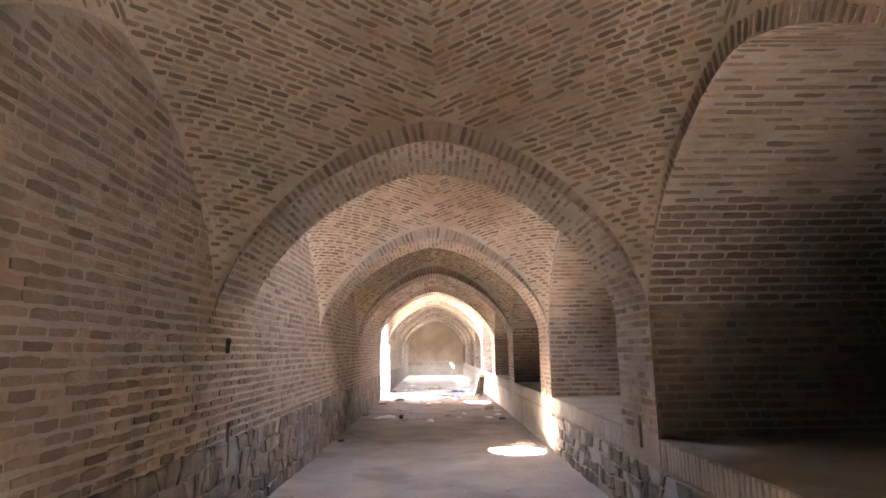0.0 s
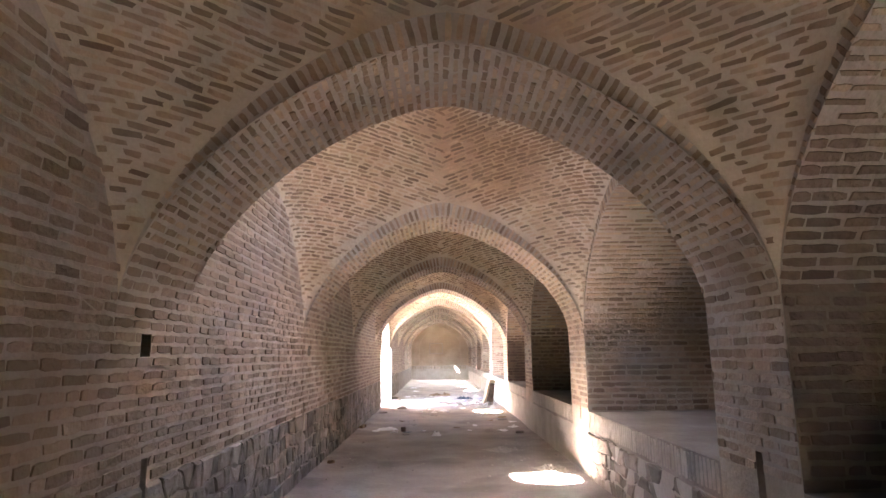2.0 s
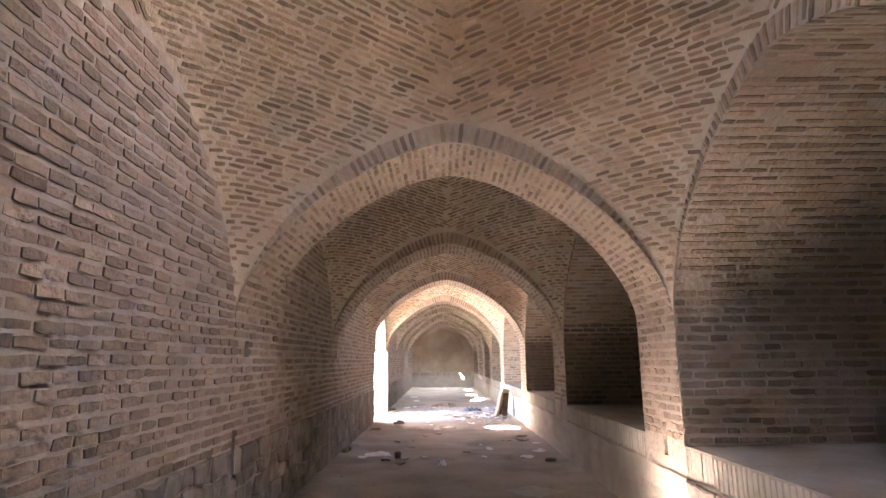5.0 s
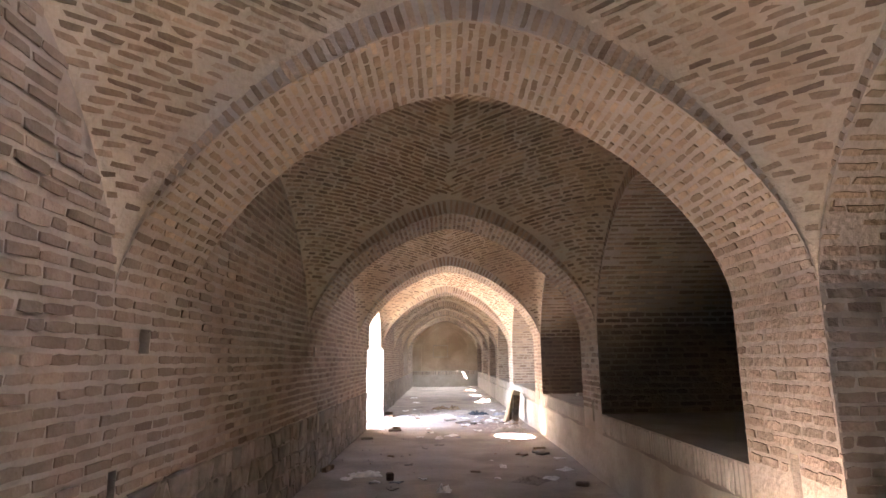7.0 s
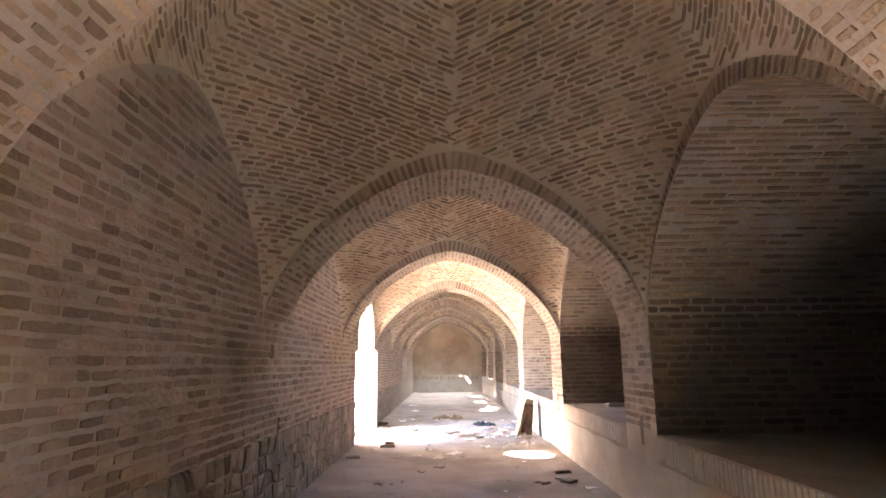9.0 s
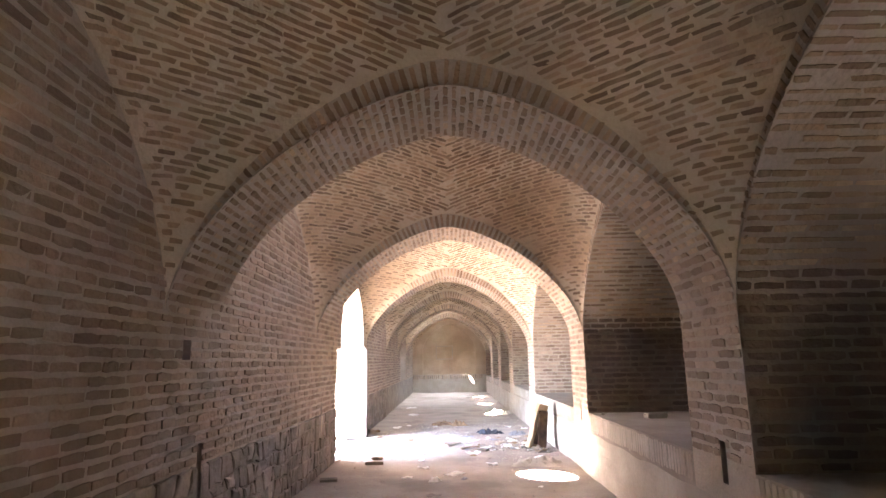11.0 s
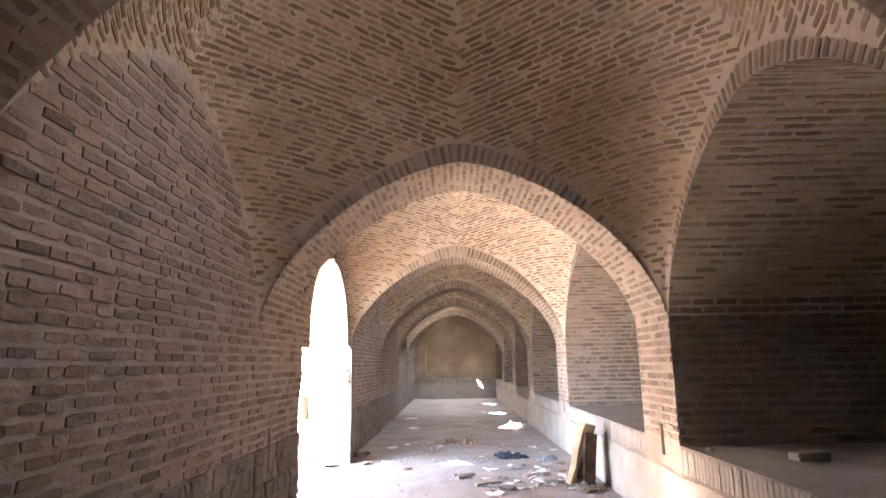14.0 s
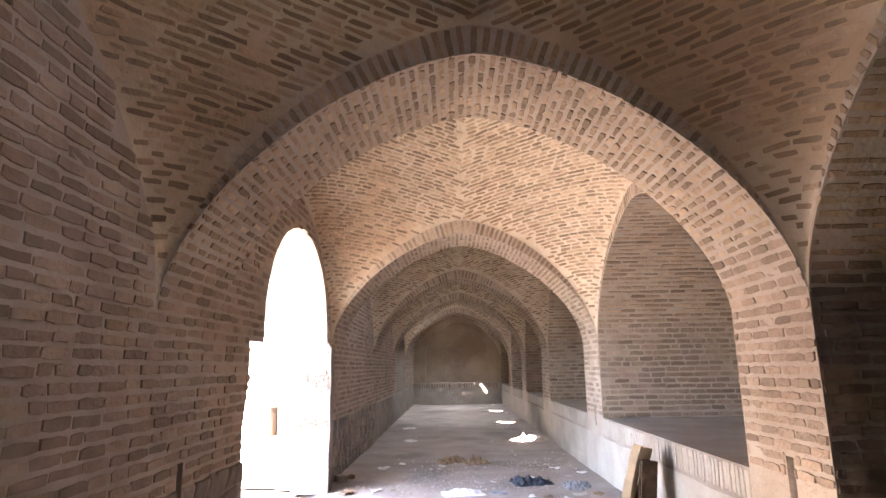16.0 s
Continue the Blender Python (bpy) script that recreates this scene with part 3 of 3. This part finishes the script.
coursed(br, (-4.2, 22.36, 0), (1, 0, 0), (0, -1, 0), 1.97, 0.0, 3.5, lambda m, z, h: not (0.58 < z < 1.04 and m + h > 1.73 and m - h < 1.88))
br.make(yard, BRICK, 250, (-2.3, 22.36, 1.5))

# end wall with a blind arch, a square niche and a stone bench in front
ew = Shell()
hw, sz, up, rz = 1.3, PLAT + 0.06, 1.15, 1.3
arch = [math.sin(math.pi / 2 * k / 30) for k in range(31)]
for s, far in ((-1, 2.6), (1, NICHE + 0.7 - XC)):
    ew.grid(lambda u, v: (XC + s * (hw * u + (far - hw * u) * v), END, sz + up + rz * prof(u)), arch, [0, 1])
    ew.grid(lambda u, v: (XC + s * hw * u, END + 0.28 * v, sz + up + rz * prof(u)), arch, [0, 1])
    ew.quad((XC + s * hw, END, sz), (XC + s * far, END, sz), (XC + s * far, END, sz + up), (XC + s * hw, END, sz + up))
    ew.quad((XC + s * hw, END, sz), (XC + s * hw, END + 0.28, sz), (XC + s * hw, END + 0.28, sz + up), (XC + s * hw, END, sz + up))
ew.quad((XC - 2.6, END, sz + up + rz), (NICHE + 0.7, END, sz + up + rz), (NICHE + 0.7, END, 5.29), (XC - 2.6, END, 5.29))
xs, zs = [XC - 1.5, -0.55, 0.2, XC + 1.5], [0, 1.62, 2.2, 4.2]
yb = END + 0.28
for a in range(3):
    for b in range(3):
        if a == 1 and b == 1:
            ew.quad((xs[1], yb + 0.1, zs[1]), (xs[2], yb + 0.1, zs[1]), (xs[2], yb + 0.1, zs[2]), (xs[1], yb + 0.1, zs[2]))
            for x in xs[1:3]:
                ew.quad((x, yb, zs[1]), (x, yb + 0.1, zs[1]), (x, yb + 0.1, zs[2]), (x, yb, zs[2]))
            for z in zs[1:3]:
                ew.quad((xs[1], yb, z), (xs[2], yb, z), (xs[2], yb + 0.1, z), (xs[1], yb + 0.1, z))
        else:
            ew.quad((xs[a], yb, zs[b]), (xs[a + 1], yb, zs[b]), (xs[a + 1], yb, zs[b + 1]), (xs[a], yb, zs[b + 1]))
end_wall = ew.make("wall_end", [TAN_PLASTER], "end wall with a plastered blind arch and a small square niche")
trim = Shell()
for a, b, c, d in ((-0.6, 0.25, 1.57, 1.618), (-0.6, 0.25, 2.202, 2.25), (-0.6, -0.552, 1.619, 2.201), (0.202, 0.25, 1.619, 2.201)):
    trim.box((a, yb - 0.03, c), (b, yb + 0.002, d))
trim.make("trim", [PLASTER], "pale plaster border round the square niche")

# bench in front of the end wall
bn = Shell()
bn.grid(lambda u, v: (u, END - 0.2 + 0.02 * noise.noise((u * 3, v * 4, 0)), (PLAT + 0.06) * v), linspace(XL - 0.3, XR, 30), linspace(0, 1, 6))
bn.quad((XL - 0.3, END - 0.2, PLAT + 0.06), (XR, END - 0.2, PLAT + 0.06), (XR, END, PLAT + 0.06), (XL - 0.3, END, PLAT + 0.06))
bench = bn.make("end_bench", [PLASTER], "low rubble stone bench along the end wall")
srow = Bricks(81)
for k in range(34):
    srow.add((XL + 0.05 + 0.1 * k, END - 0.2, PLAT - 0.05), (0, 0, 1), (0, -1, 0), 0.18, 0.06, 0.012)
srow.make(bench, BRICK, 34)

# ---- rubble base of the walls, platform fronts ----


srng = random.Random(11)


def rubble(parent, x, out, y0, y1, z0, z1, skip=None, density=1.0):
    """Angular stones fitted against each other in uneven rows on a face across x."""
    rows = max(2, round((z1 - z0) / 0.15))
    level = lambda k, y: z0 + (z1 - z0) * k / rows + (0.07 * noise.noise((y * 2.3, k * 5.1, x)) if 0 < k < rows else 0)
    j = lambda s: srng.uniform(-s, s)
    for k in range(rows):
        y = y0 + 0.01
        left = 0.0
        while y < y1 - 0.06:
            w = min(srng.uniform(0.07, 0.27), y1 - 0.01 - y)
            right = j(0.05)
            a, b, c, d = level(k, y), level(k, y + w), level(k + 1, y + w), level(k + 1, y)
            ring = [(y - left, a), (y + w / 2 + j(0.03), (a + b) / 2 + j(0.018)), (y + w - right, b), (y + w + j(0.015), (b + c) / 2 + j(0.02)),
                    (y + w + right, c), (y + w / 2 + j(0.03), (c + d) / 2 + j(0.018)), (y + left, d), (y + j(0.015), (a + d) / 2 + j(0.02))]
            my, mz = y + w / 2, (a + b + c + d) / 4
            if srng.random() < density and not (skip and skip(my, mz, w / 2)):
                proud, ty, tz = srng.uniform(0.01, 0.024), j(0.05), j(0.07)
                vs = []
                for inset, dep in ((0.001, -0.01), (0.003, proud * 0.5), (0.02 + j(0.008), proud)):
                    for p, q in ring:
                        e = Vector((p - my, q - mz))
                        e *= max(0.3, 1 - (inset + (srng.uniform(0, 0.008) if dep > 0 else 0)) / max(0.02, e.length))
                        vs.append(((dep + (e.x * ty + e.y * tz + j(0.003) if dep > 0 else 0)) * out, e.x, e.y))
                me = bpy.data.meshes.new("stone")
                fs = [tuple(range(16, 24))] + [(r + q, r + (q + 1) % 8, r + 8 + (q + 1) % 8, r + 8 + q) for r in (0, 8) for q in range(8)]
                me.from_pydata(vs, [], fs)
                me.materials.append(STONE)
                ob = new("stone", me)
                ob.parent = parent
                ob.matrix_local = pose(x, my, mz)
            y += w
            left = right


for i, f0 in enumerate(FRONTS):
    y0, y1 = f0, (FRONTS + [END])[i + 1]
    sh = Shell()
    stop = []
    if i == DOOR_BAY:
        runs = [(y0, 19.22), (22.23, y1)]
    else:
        runs = [(y0, y1)]
    xw = XL
    for p, q in runs:
        if q - p < 0.05:
            continue
        us = sorted(linspace(p, q, 50) + [c for c in slots(i)[1][0][:2] if p < c < q])
        sh.grid(lambda u, v: (XL + (0.014 + 0.01 * noise.noise((u * 3, v * 5, 1))) * (1 if 0.02 < v < 0.98 else 0.0), u, (PLAT - 0.01) * v), us, [0, 0.3, 0.6, 0.69, 0.97, 1.0],
                skip=lambda u, v: v > 0.69 and slots(i)[1][0][0] < u < slots(i)[1][0][1])
    base = sh.make("rubble_base_%d" % i, [STONE_BED], "grey rubble stone base under the brick wall")
    if 0 < i < 7:
        for p, q in runs:
            rubble(base, XL + 0.008, 1, p, q, 0.0, PLAT - 0.004, lambda y, z, h: z > 0.5 and y + h > slots(i)[1][0][0] and y - h < slots(i)[1][0][1])
    # front of the platform: bricks on edge above, smeared stone below
    y0, y1 = BAYS[i]
    br = Bricks(500 + i)
    y = y0 + 0.02
    while y < y1 - 0.03:
        br.add((XR, y + 0.03, PLAT - 0.115 + br.rng.uniform(-0.008, 0.008)), (0, 0, 1), (-1, 0, 0), 0.2, br.rng.uniform(0.046, 0.056), br.rng.uniform(0.001, 0.007))
        y += 0.064
    edge = Shell()
    lowz = 0.55
    edge.grid(lambda u, v: (XR - 0.016 - 0.014 * noise.noise((u * 2.3, v * 4, i)), u, lowz * v + (0.03 * noise.noise((u * 2, 8, i)) if v > 0.9 else 0)), linspace(f0, y1, 60), linspace(0, 1, 7))
    front = edge.make("platform_front_%d" % i, [PLASTER], "rough plastered rubble front of the platform under bricks set on edge")
    br.make(front, PLASTER, 60 if 0 < i < 7 else 0, (XR, y0, PLAT))
    if 0 < i < 3:
        rubble(front, XR - 0.012, -1, f0, y1, 0.0, lowz, density=0.8)

# broken stub of masonry in the far jamb of the doorway
jb = Shell()
zs = linspace(0, 1.72, 24)
side = lambda z, k: (XL - 0.36 + 0.03 * math.sin(z * 7 + k) + 0.02 * math.sin(z * 23), 21.99 + 0.02 * math.sin(z * 11 + k) - 0.06 * max(0, 0.75 - z))
for a, b in zip(zs, zs[1:]):
    (p, q), (r, s) = side(a, 0), side(b, 0)
    jb.quad((p, q, a), (XL + 0.1, q, a), (XL + 0.1, s, b), (r, s, b))
    jb.quad((p, q, a), (p, 22.2, a), (r, 22.2, b), (r, s, b))
    jb.quad((XL + 0.1, q, a), (XL + 0.1, 22.2, a), (XL + 0.1, 22.2, b), (XL + 0.1, s, b))
p, q = side(1.72, 0)
jb.quad((p, q, 1.72), (XL + 0.1, q, 1.72), (XL + 0.02, 22.17, 1.8), (p + 0.1, 22.17, 1.8))
stub = jb.make("wall_stub", [STONE_BED], "broken stub of brick masonry in the door jamb")
br = Bricks(90)
coursed(br, (XL - 0.34, 21.98, 0), (1, 0, 0), (0, -1, 0), 0.42, 0.75, 1.7)
br.make(stub, BRICK, 60)

# ---- loose things ----


def crumple(name, at, size, mat, seed, label, category, flat=0.5, n=26, rough=1.0):
    """A heap of crumpled sheet or rubbish lying on the ground."""
    rng = random.Random(seed)
    bm = bmesh.new()
    sx, sy, sz = size
    rows = []
    for a in range(n):
        row = []
        for b in range(n):
            u, v = 2 * a / (n - 1) - 1, 2 * b / (n - 1) - 1
            r = max(abs(u), abs(v))
            e = 1 - r ** 3
            k = abs(noise.noise((u * 2.2 * rough + seed * 7.3, v * 2.2 * rough, seed))) * 1.6 + abs(noise.noise((u * 6 * rough + seed, v * 6 * rough, 3))) * 0.7
            ed = 1 + 0.25 * noise.noise((u * 2 + seed, v * 2, 9))
            row.append(bm.verts.new((sx / 2 * u * ed, sy / 2 * v * ed, max(0.004, sz * e * min(1.2, k)))))
        rows.append(row)
    for a in range(n - 1):
        for b in range(n - 1):
            bm.faces.new((rows[a][b], rows[a + 1][b], rows[a + 1][b + 1], rows[a][b + 1]))
    low = [[bm.verts.new((v.co.x, v.co.y, -0.02)) for v in (row[0], row[-1])] for row in rows]
    for a in range(n - 1):
        bm.faces.new((rows[a][0], low[a][0], low[a + 1][0], rows[a + 1][0]))
        bm.faces.new((rows[a][-1], rows[a + 1][-1], low[a + 1][1], low[a][1]))
    me = bpy.data.meshes.new(name)
    bm.to_mesh(me)
    bm.free()
    me.materials.append(mat)
    me.polygons.foreach_set("use_smooth", [True] * len(me.polygons))
    ob = new(name, me)
    ob.matrix_world = pose(at[0], at[1], at[2], 0, 0, rng.uniform(0, 90))
    return tagged(ob, label, category)


def block(bm, size, m, bevel=0.006, jitter=0.0, seed=0):
    rng = random.Random(seed)
    r = bmesh.ops.create_cube(bm, size=1, matrix=m @ Matrix.Diagonal((*size, 1)))
    bmesh.ops.bevel(bm, geom=list({e for v in r["verts"] for e in v.link_edges}), offset=bevel, segments=2, affect="EDGES")
    if jitter:
        for v in bm.verts:
            v.co += Vector((rng.uniform(-jitter, jitter), rng.uniform(-jitter, jitter), rng.uniform(-jitter, jitter)))
    return bm


def thing(name, at, label, category, group="", rz=0.0):
    ob = new(name)
    ob.matrix_world = pose(*at, 0, 0, rz)
    return tagged(ob, label, category, group)


# the old door leaf that leans on the platform
leaf = thing("wooden_board", (1.42, 20.2, 0.02), "pale weathered wooden board with a knot hole, leaning on the platform", "board")
tilt = pose(0, 0, 0, 0, 17, 0) @ pose(0, 0, 0, 0, 0, -38)
bm = bmesh.new()
rng = random.Random(4)
outline = []
for k in range(25):
    z = 0.74 * k / 24
    outline.append((0.0, z, 0.02 * math.sin(z * 9) + rng.uniform(-0.008, 0.008)))
N = 24
grid = []
for k, (_, z, w) in enumerate(outline):
    row = []
    for j in range(7):
        y = -0.155 + 0.31 * j / 6 + (w if j in (0, 6) else 0)
        row.append([bm.verts.new(tilt @ Vector((s * 0.035 + 0.008 * noise.noise((y * 6, z * 5, s)), y, z + 0.02 * noise.noise((y * 9, 2, 1))))) for s in (-1, 1)])
    grid.append(row)
hole = lambda k, j: 13 <= k <= 18 and 2 <= j <= 3
for k in range(N):
    for j in range(6):
        if hole(k, j):
            continue
        for s in (0, 1):
            q = [grid[k][j][s], grid[k][j + 1][s], grid[k + 1][j + 1][s], grid[k + 1][j][s]]
            bm.faces.new(q if s else q[::-1])
        for (a, b, other) in (((k, j), (k + 1, j), (k, j - 1)), ((k, j + 1), (k + 1, j + 1), (k, j + 1)), ((k, j), (k, j + 1), (k - 1, j)), ((k + 1, j), (k + 1, j + 1), (k + 1, j))):
            if not (0 <= other[0] < N and 0 <= other[1] < 6) or hole(*other):
                bm.faces.new((grid[a[0]][a[1]][0], grid[b[0]][b[1]][0], grid[b[0]][b[1]][1], grid[a[0]][a[1]][1]))
bmesh.ops.recalc_face_normals(bm, faces=bm.faces)
part("plank", bm, WOOD_PALE, leaf)
bm = block(bmesh.new(), (0.03, 0.11, 0.56), tilt @ pose(0.055, 0.0, 0.36), 0.008, 0.004, 2)
part("batten", bm, WOOD_DARK, leaf, "dark rotten batten behind the plank")
second = thing("dark_board", (1.6, 20.05, 0.02), "dark rotten board standing against the platform front", "board")
bm = block(bmesh.new(), (0.16, 0.05, 0.6), pose(0.0, 0, 0.31, 0, 6, 10), 0.008, 0.006, 5)
part("plank", bm, WOOD_DARK, second)

crumple("crumpled_cloth", (0.88, 22.5, 0.0), (0.5, 0.4, 0.1), CLOTH_BLUE, 1, "crumpled blue-black cloth lying on the earth floor", "cloth", rough=1.5)
crumple("crumpled_cloth", (1.42, 22.2, 0.0), (0.45, 0.36, 0.08), CLOTH_GREY, 2, "crumpled grey cloth lying near the platform", "cloth", rough=1.5)
crumple("rotten_rubbish", (-0.12, 24.2, 0.0), (0.5, 0.34, 0.1), RUBBISH, 3, "flat heap of brown rotten rubbish on the floor", "rubbish", rough=1.8)
crumple("rotten_rubbish", (0.25, 24.05, 0.0), (0.4, 0.28, 0.12), RUBBISH, 4, "flat heap of brown rotten rubbish on the floor", "rubbish", rough=1.8)
crumple("fallen_plaster", (1.45, 26.9, 0.0), (0.6, 0.7, 0.13), PLASTER, 5, "pale heap of fallen plaster in the sun spot", "rubble", rough=1.2)
crumple("fallen_plaster", (1.35, 18.75, 0.0), (0.62, 0.7, 0.1), PLASTER, 6, "pale heap of fallen plaster in the sun spot", "rubble", rough=1.4)
crumple("fallen_plaster", (1.5, 20.0, 0.0), (0.35, 0.45, 0.09), STONE_BED, 7, "low grey heap of crumbled plaster by the platform", "rubble", rough=1.5)
crumple("fallen_plaster", (1.5, 9.75, 0.0), (0.4, 0.5, 0.06), PLASTER, 8, "low pale heap of crumbled plaster by the platform", "rubble", rough=1.5)
crumple("fallen_plaster", (1.0, 11.4, 0.0), (0.45, 0.5, 0.045), PLASTER, 9, "thin spill of crumbled plaster on the floor", "rubble", rough=1.5)
crumple("fallen_plaster", (1.0, 13.7, 0.0), (0.4, 0.35, 0.05), STONE_BED, 10, "thin spill of crumbled plaster on the floor", "rubble", rough=1.5)
for k, (x, y, sx, sy, sz) in enumerate([(-0.06, 13.2, 0.19, 0.16, 0.08), (-1.08, 14.2, 0.4, 0.28, 0.06), (0.75, 14.65, 0.26, 0.12, 0.035), (-1.3, 13.95, 0.24, 0.16, 0.03), (1.25, 13.85, 0.24, 0.18, 0.03), (1.55, 14.4, 0.2, 0.16, 0.04), (-0.15, 17.6, 0.16, 0.13, 0.06), (0.1, 18.1, 0.3, 0.15, 0.04), (0.0, 21.9, 0.5, 0.3, 0.06), (1.2, 21.2, 0.22, 0.18, 0.05), (-1.0, 27.0, 0.25, 0.2, 0.04), (-1.2, 29.5, 0.3, 0.2, 0.04)]):
    crumple("plastic_bag", (x, y, 0.0), (sx, sy, sz), PAPER, 20 + k, "crumpled dusty white plastic bag on the floor", "litter", n=14)


def loose_brick(at, rz, size=(0.2, 0.1, 0.05), mat=None, label="loose broken brick lying on the floor", rx=0):
    me = bpy.data.meshes.new("loose_brick")
    bm = block(bmesh.new(), size, Matrix.Identity(4), 0.008, 0.004, int(at[1] * 10))
    bm.to_mesh(me)
    bm.free()
    me.materials.append(mat or BRICK)
    ob = new("loose_brick", me)
    ob.matrix_world = pose(at[0], at[1], at[2] + size[2] / 2 - 0.004, rx, 0, rz)
    return tagged(ob, label, "brick")


loose_brick((2.45, 16.95, PLAT), 8, (0.24, 0.12, 0.06), PLASTER, "pale loose brick lying on the dusty platform")
loose_brick((1.95, 17.4, PLAT), 30, (0.06, 0.05, 0.03), PLASTER, "small pale chip of brick on the platform edge")
loose_brick((-0.73, 13.87, 0), 10, (0.09, 0.09, 0.09), WOOD_DARK, "dark broken brick lying on the floor")
for k, (x, y, r, a, b) in enumerate([(-1.62, 14.5, 80, 0.3, 0.07), (-1.07, 18.9, 5, 0.26, 0.05), (-1.5, 17.7, 10, 0.22, 0.04), (-1.07, 19.3, 0, 0.16, 0.05), (0.39, 20.3, 20, 0.34, 0.05), (0.6, 20.0, 70, 0.2, 0.05), (1.5, 16.2, 20, 0.2, 0.04), (0.95, 20.8, 40, 0.18, 0.05), (-1.6, 22.7, 30, 0.14, 0.09), (-1.5, 22.9, 70, 0.1, 0.06), (0.35, 14.3, 5, 0.13, 0.03), (1.45, 15.6, 40, 0.16, 0.05), (-0.7, 21.5, 50, 0.12, 0.03), (0.1, 21.0, 15, 0.3, 0.03), (1.55, 13.4, 70, 0.1, 0.05), (-1.55, 10.4, 20, 0.1, 0.05)]):
    loose_brick((x, y, 0.0), r, (a, 0.07 + 0.04 * (k % 3), b), (RUBBISH, BRICK, STONE)[k % 3], ("brown rotten piece of wood lying on the floor", "broken piece of brick lying on the floor", "grey lump of stone lying on the floor")[k % 3])

# scraps of plaster, plastic and rotten wood strewn before the doorway


def scrap_mesh(seed, mat):
    """A thin torn flake with curled corners, about a metre across before scaling."""
    rng = random.Random(seed)
    n = 9
    rim = [(math.cos(2 * math.pi * k / n) * rng.uniform(0.3, 0.6), math.sin(2 * math.pi * k / n) * rng.uniform(0.16, 0.42), rng.uniform(0.0, 0.16)) for k in range(n)]
    vs = [(0, 0, 0.09)] + rim + [(x, y, z - 0.05) for x, y, z in rim] + [(0, 0, 0.02)]
    fs = []
    for k in range(n):
        a, b = 1 + k, 1 + (k + 1) % n
        fs += [(0, a, b), (a, n + a, n + b, b), (2 * n + 1, n + b, n + a)]
    me = bpy.data.meshes.new("litter_scrap")
    me.from_pydata(vs, [], fs)
    me.materials.append(mat)
    return me


scrap_kinds = [(scrap_mesh(k, m), w) for k, (m, w) in enumerate(((PAPER, "torn dusty white scrap of plastic on the floor"), (PLASTER, "pale flake of fallen plaster on the floor"), (CLOTH_GREY, "torn grey scrap of cloth on the floor"), (RUBBISH, "brown splinter of rotten wood on the floor"), (STONE_BED, "grey flake of fallen mortar on the floor"), (PAPER, "torn dusty white scrap of plastic on the floor")))]
krng = random.Random(21)
for k in range(95):
    me, words = krng.choice(scrap_kinds)
    ob = new("litter_scrap", me)
    x, y = (krng.uniform(0.3, XR - 0.12), krng.gauss(20.8, 0.9)) if k < 58 else (krng.uniform(-1.5, 1.7), krng.uniform(13.0, 24.5))
    size = krng.uniform(0.05, 0.2) if k % 3 else krng.uniform(0.15, 0.3)
    ob.matrix_world = pose(x, y, 0.006 + 0.03 * max(0, abs(x - XC) - 1.3), 0, 0, krng.uniform(0, 360)) @ Matrix.Diagonal((size, size, size, 1))
    tagged(ob, words, "litter", "scraps on the floor")

# pebbles and crumbs
prng = random.Random(5)
vs, fs = [], []
for k in range(8600):
    if k < 3800:
        y = prng.uniform(19.0, 24.5)
        x = XC + prng.choice((-1, 1)) * HALF * prng.random() ** 0.6 * 0.97 if prng.random() < 0.4 else prng.uniform(-0.8, XR - 0.05)
    else:
        y = prng.uniform(0, 38)
        edge = prng.random() ** 0.45
        x = XC + prng.choice((-1, 1)) * HALF * edge * 0.98
    r = prng.choice((0.004, 0.005, 0.006, 0.007, 0.009, 0.02 if prng.random() < 0.25 else 0.008))
    c = Vector((x, y, r * 0.25 + 0.015 * max(0, abs(x - XC) - 1.3)))
    n = len(vs)
    for d in ((1, 0, 0), (0, 1, 0), (-1, 0, 0), (0, -1, 0), (0, 0, 0.7), (0, 0, -0.6)):
        vs.append(tuple(c + Vector(d) * r * prng.uniform(0.7, 1.5)))
    for a, b in ((0, 1), (1, 2), (2, 3), (3, 0)):
        fs += [(n + a, n + b, n + 4), (n + b, n + a, n + 5)]
tagged(mesh_object("pebbles", vs, fs, STUFF), "small stones and crumbs of brick scattered over the floor", "rubble", "", "stuff")
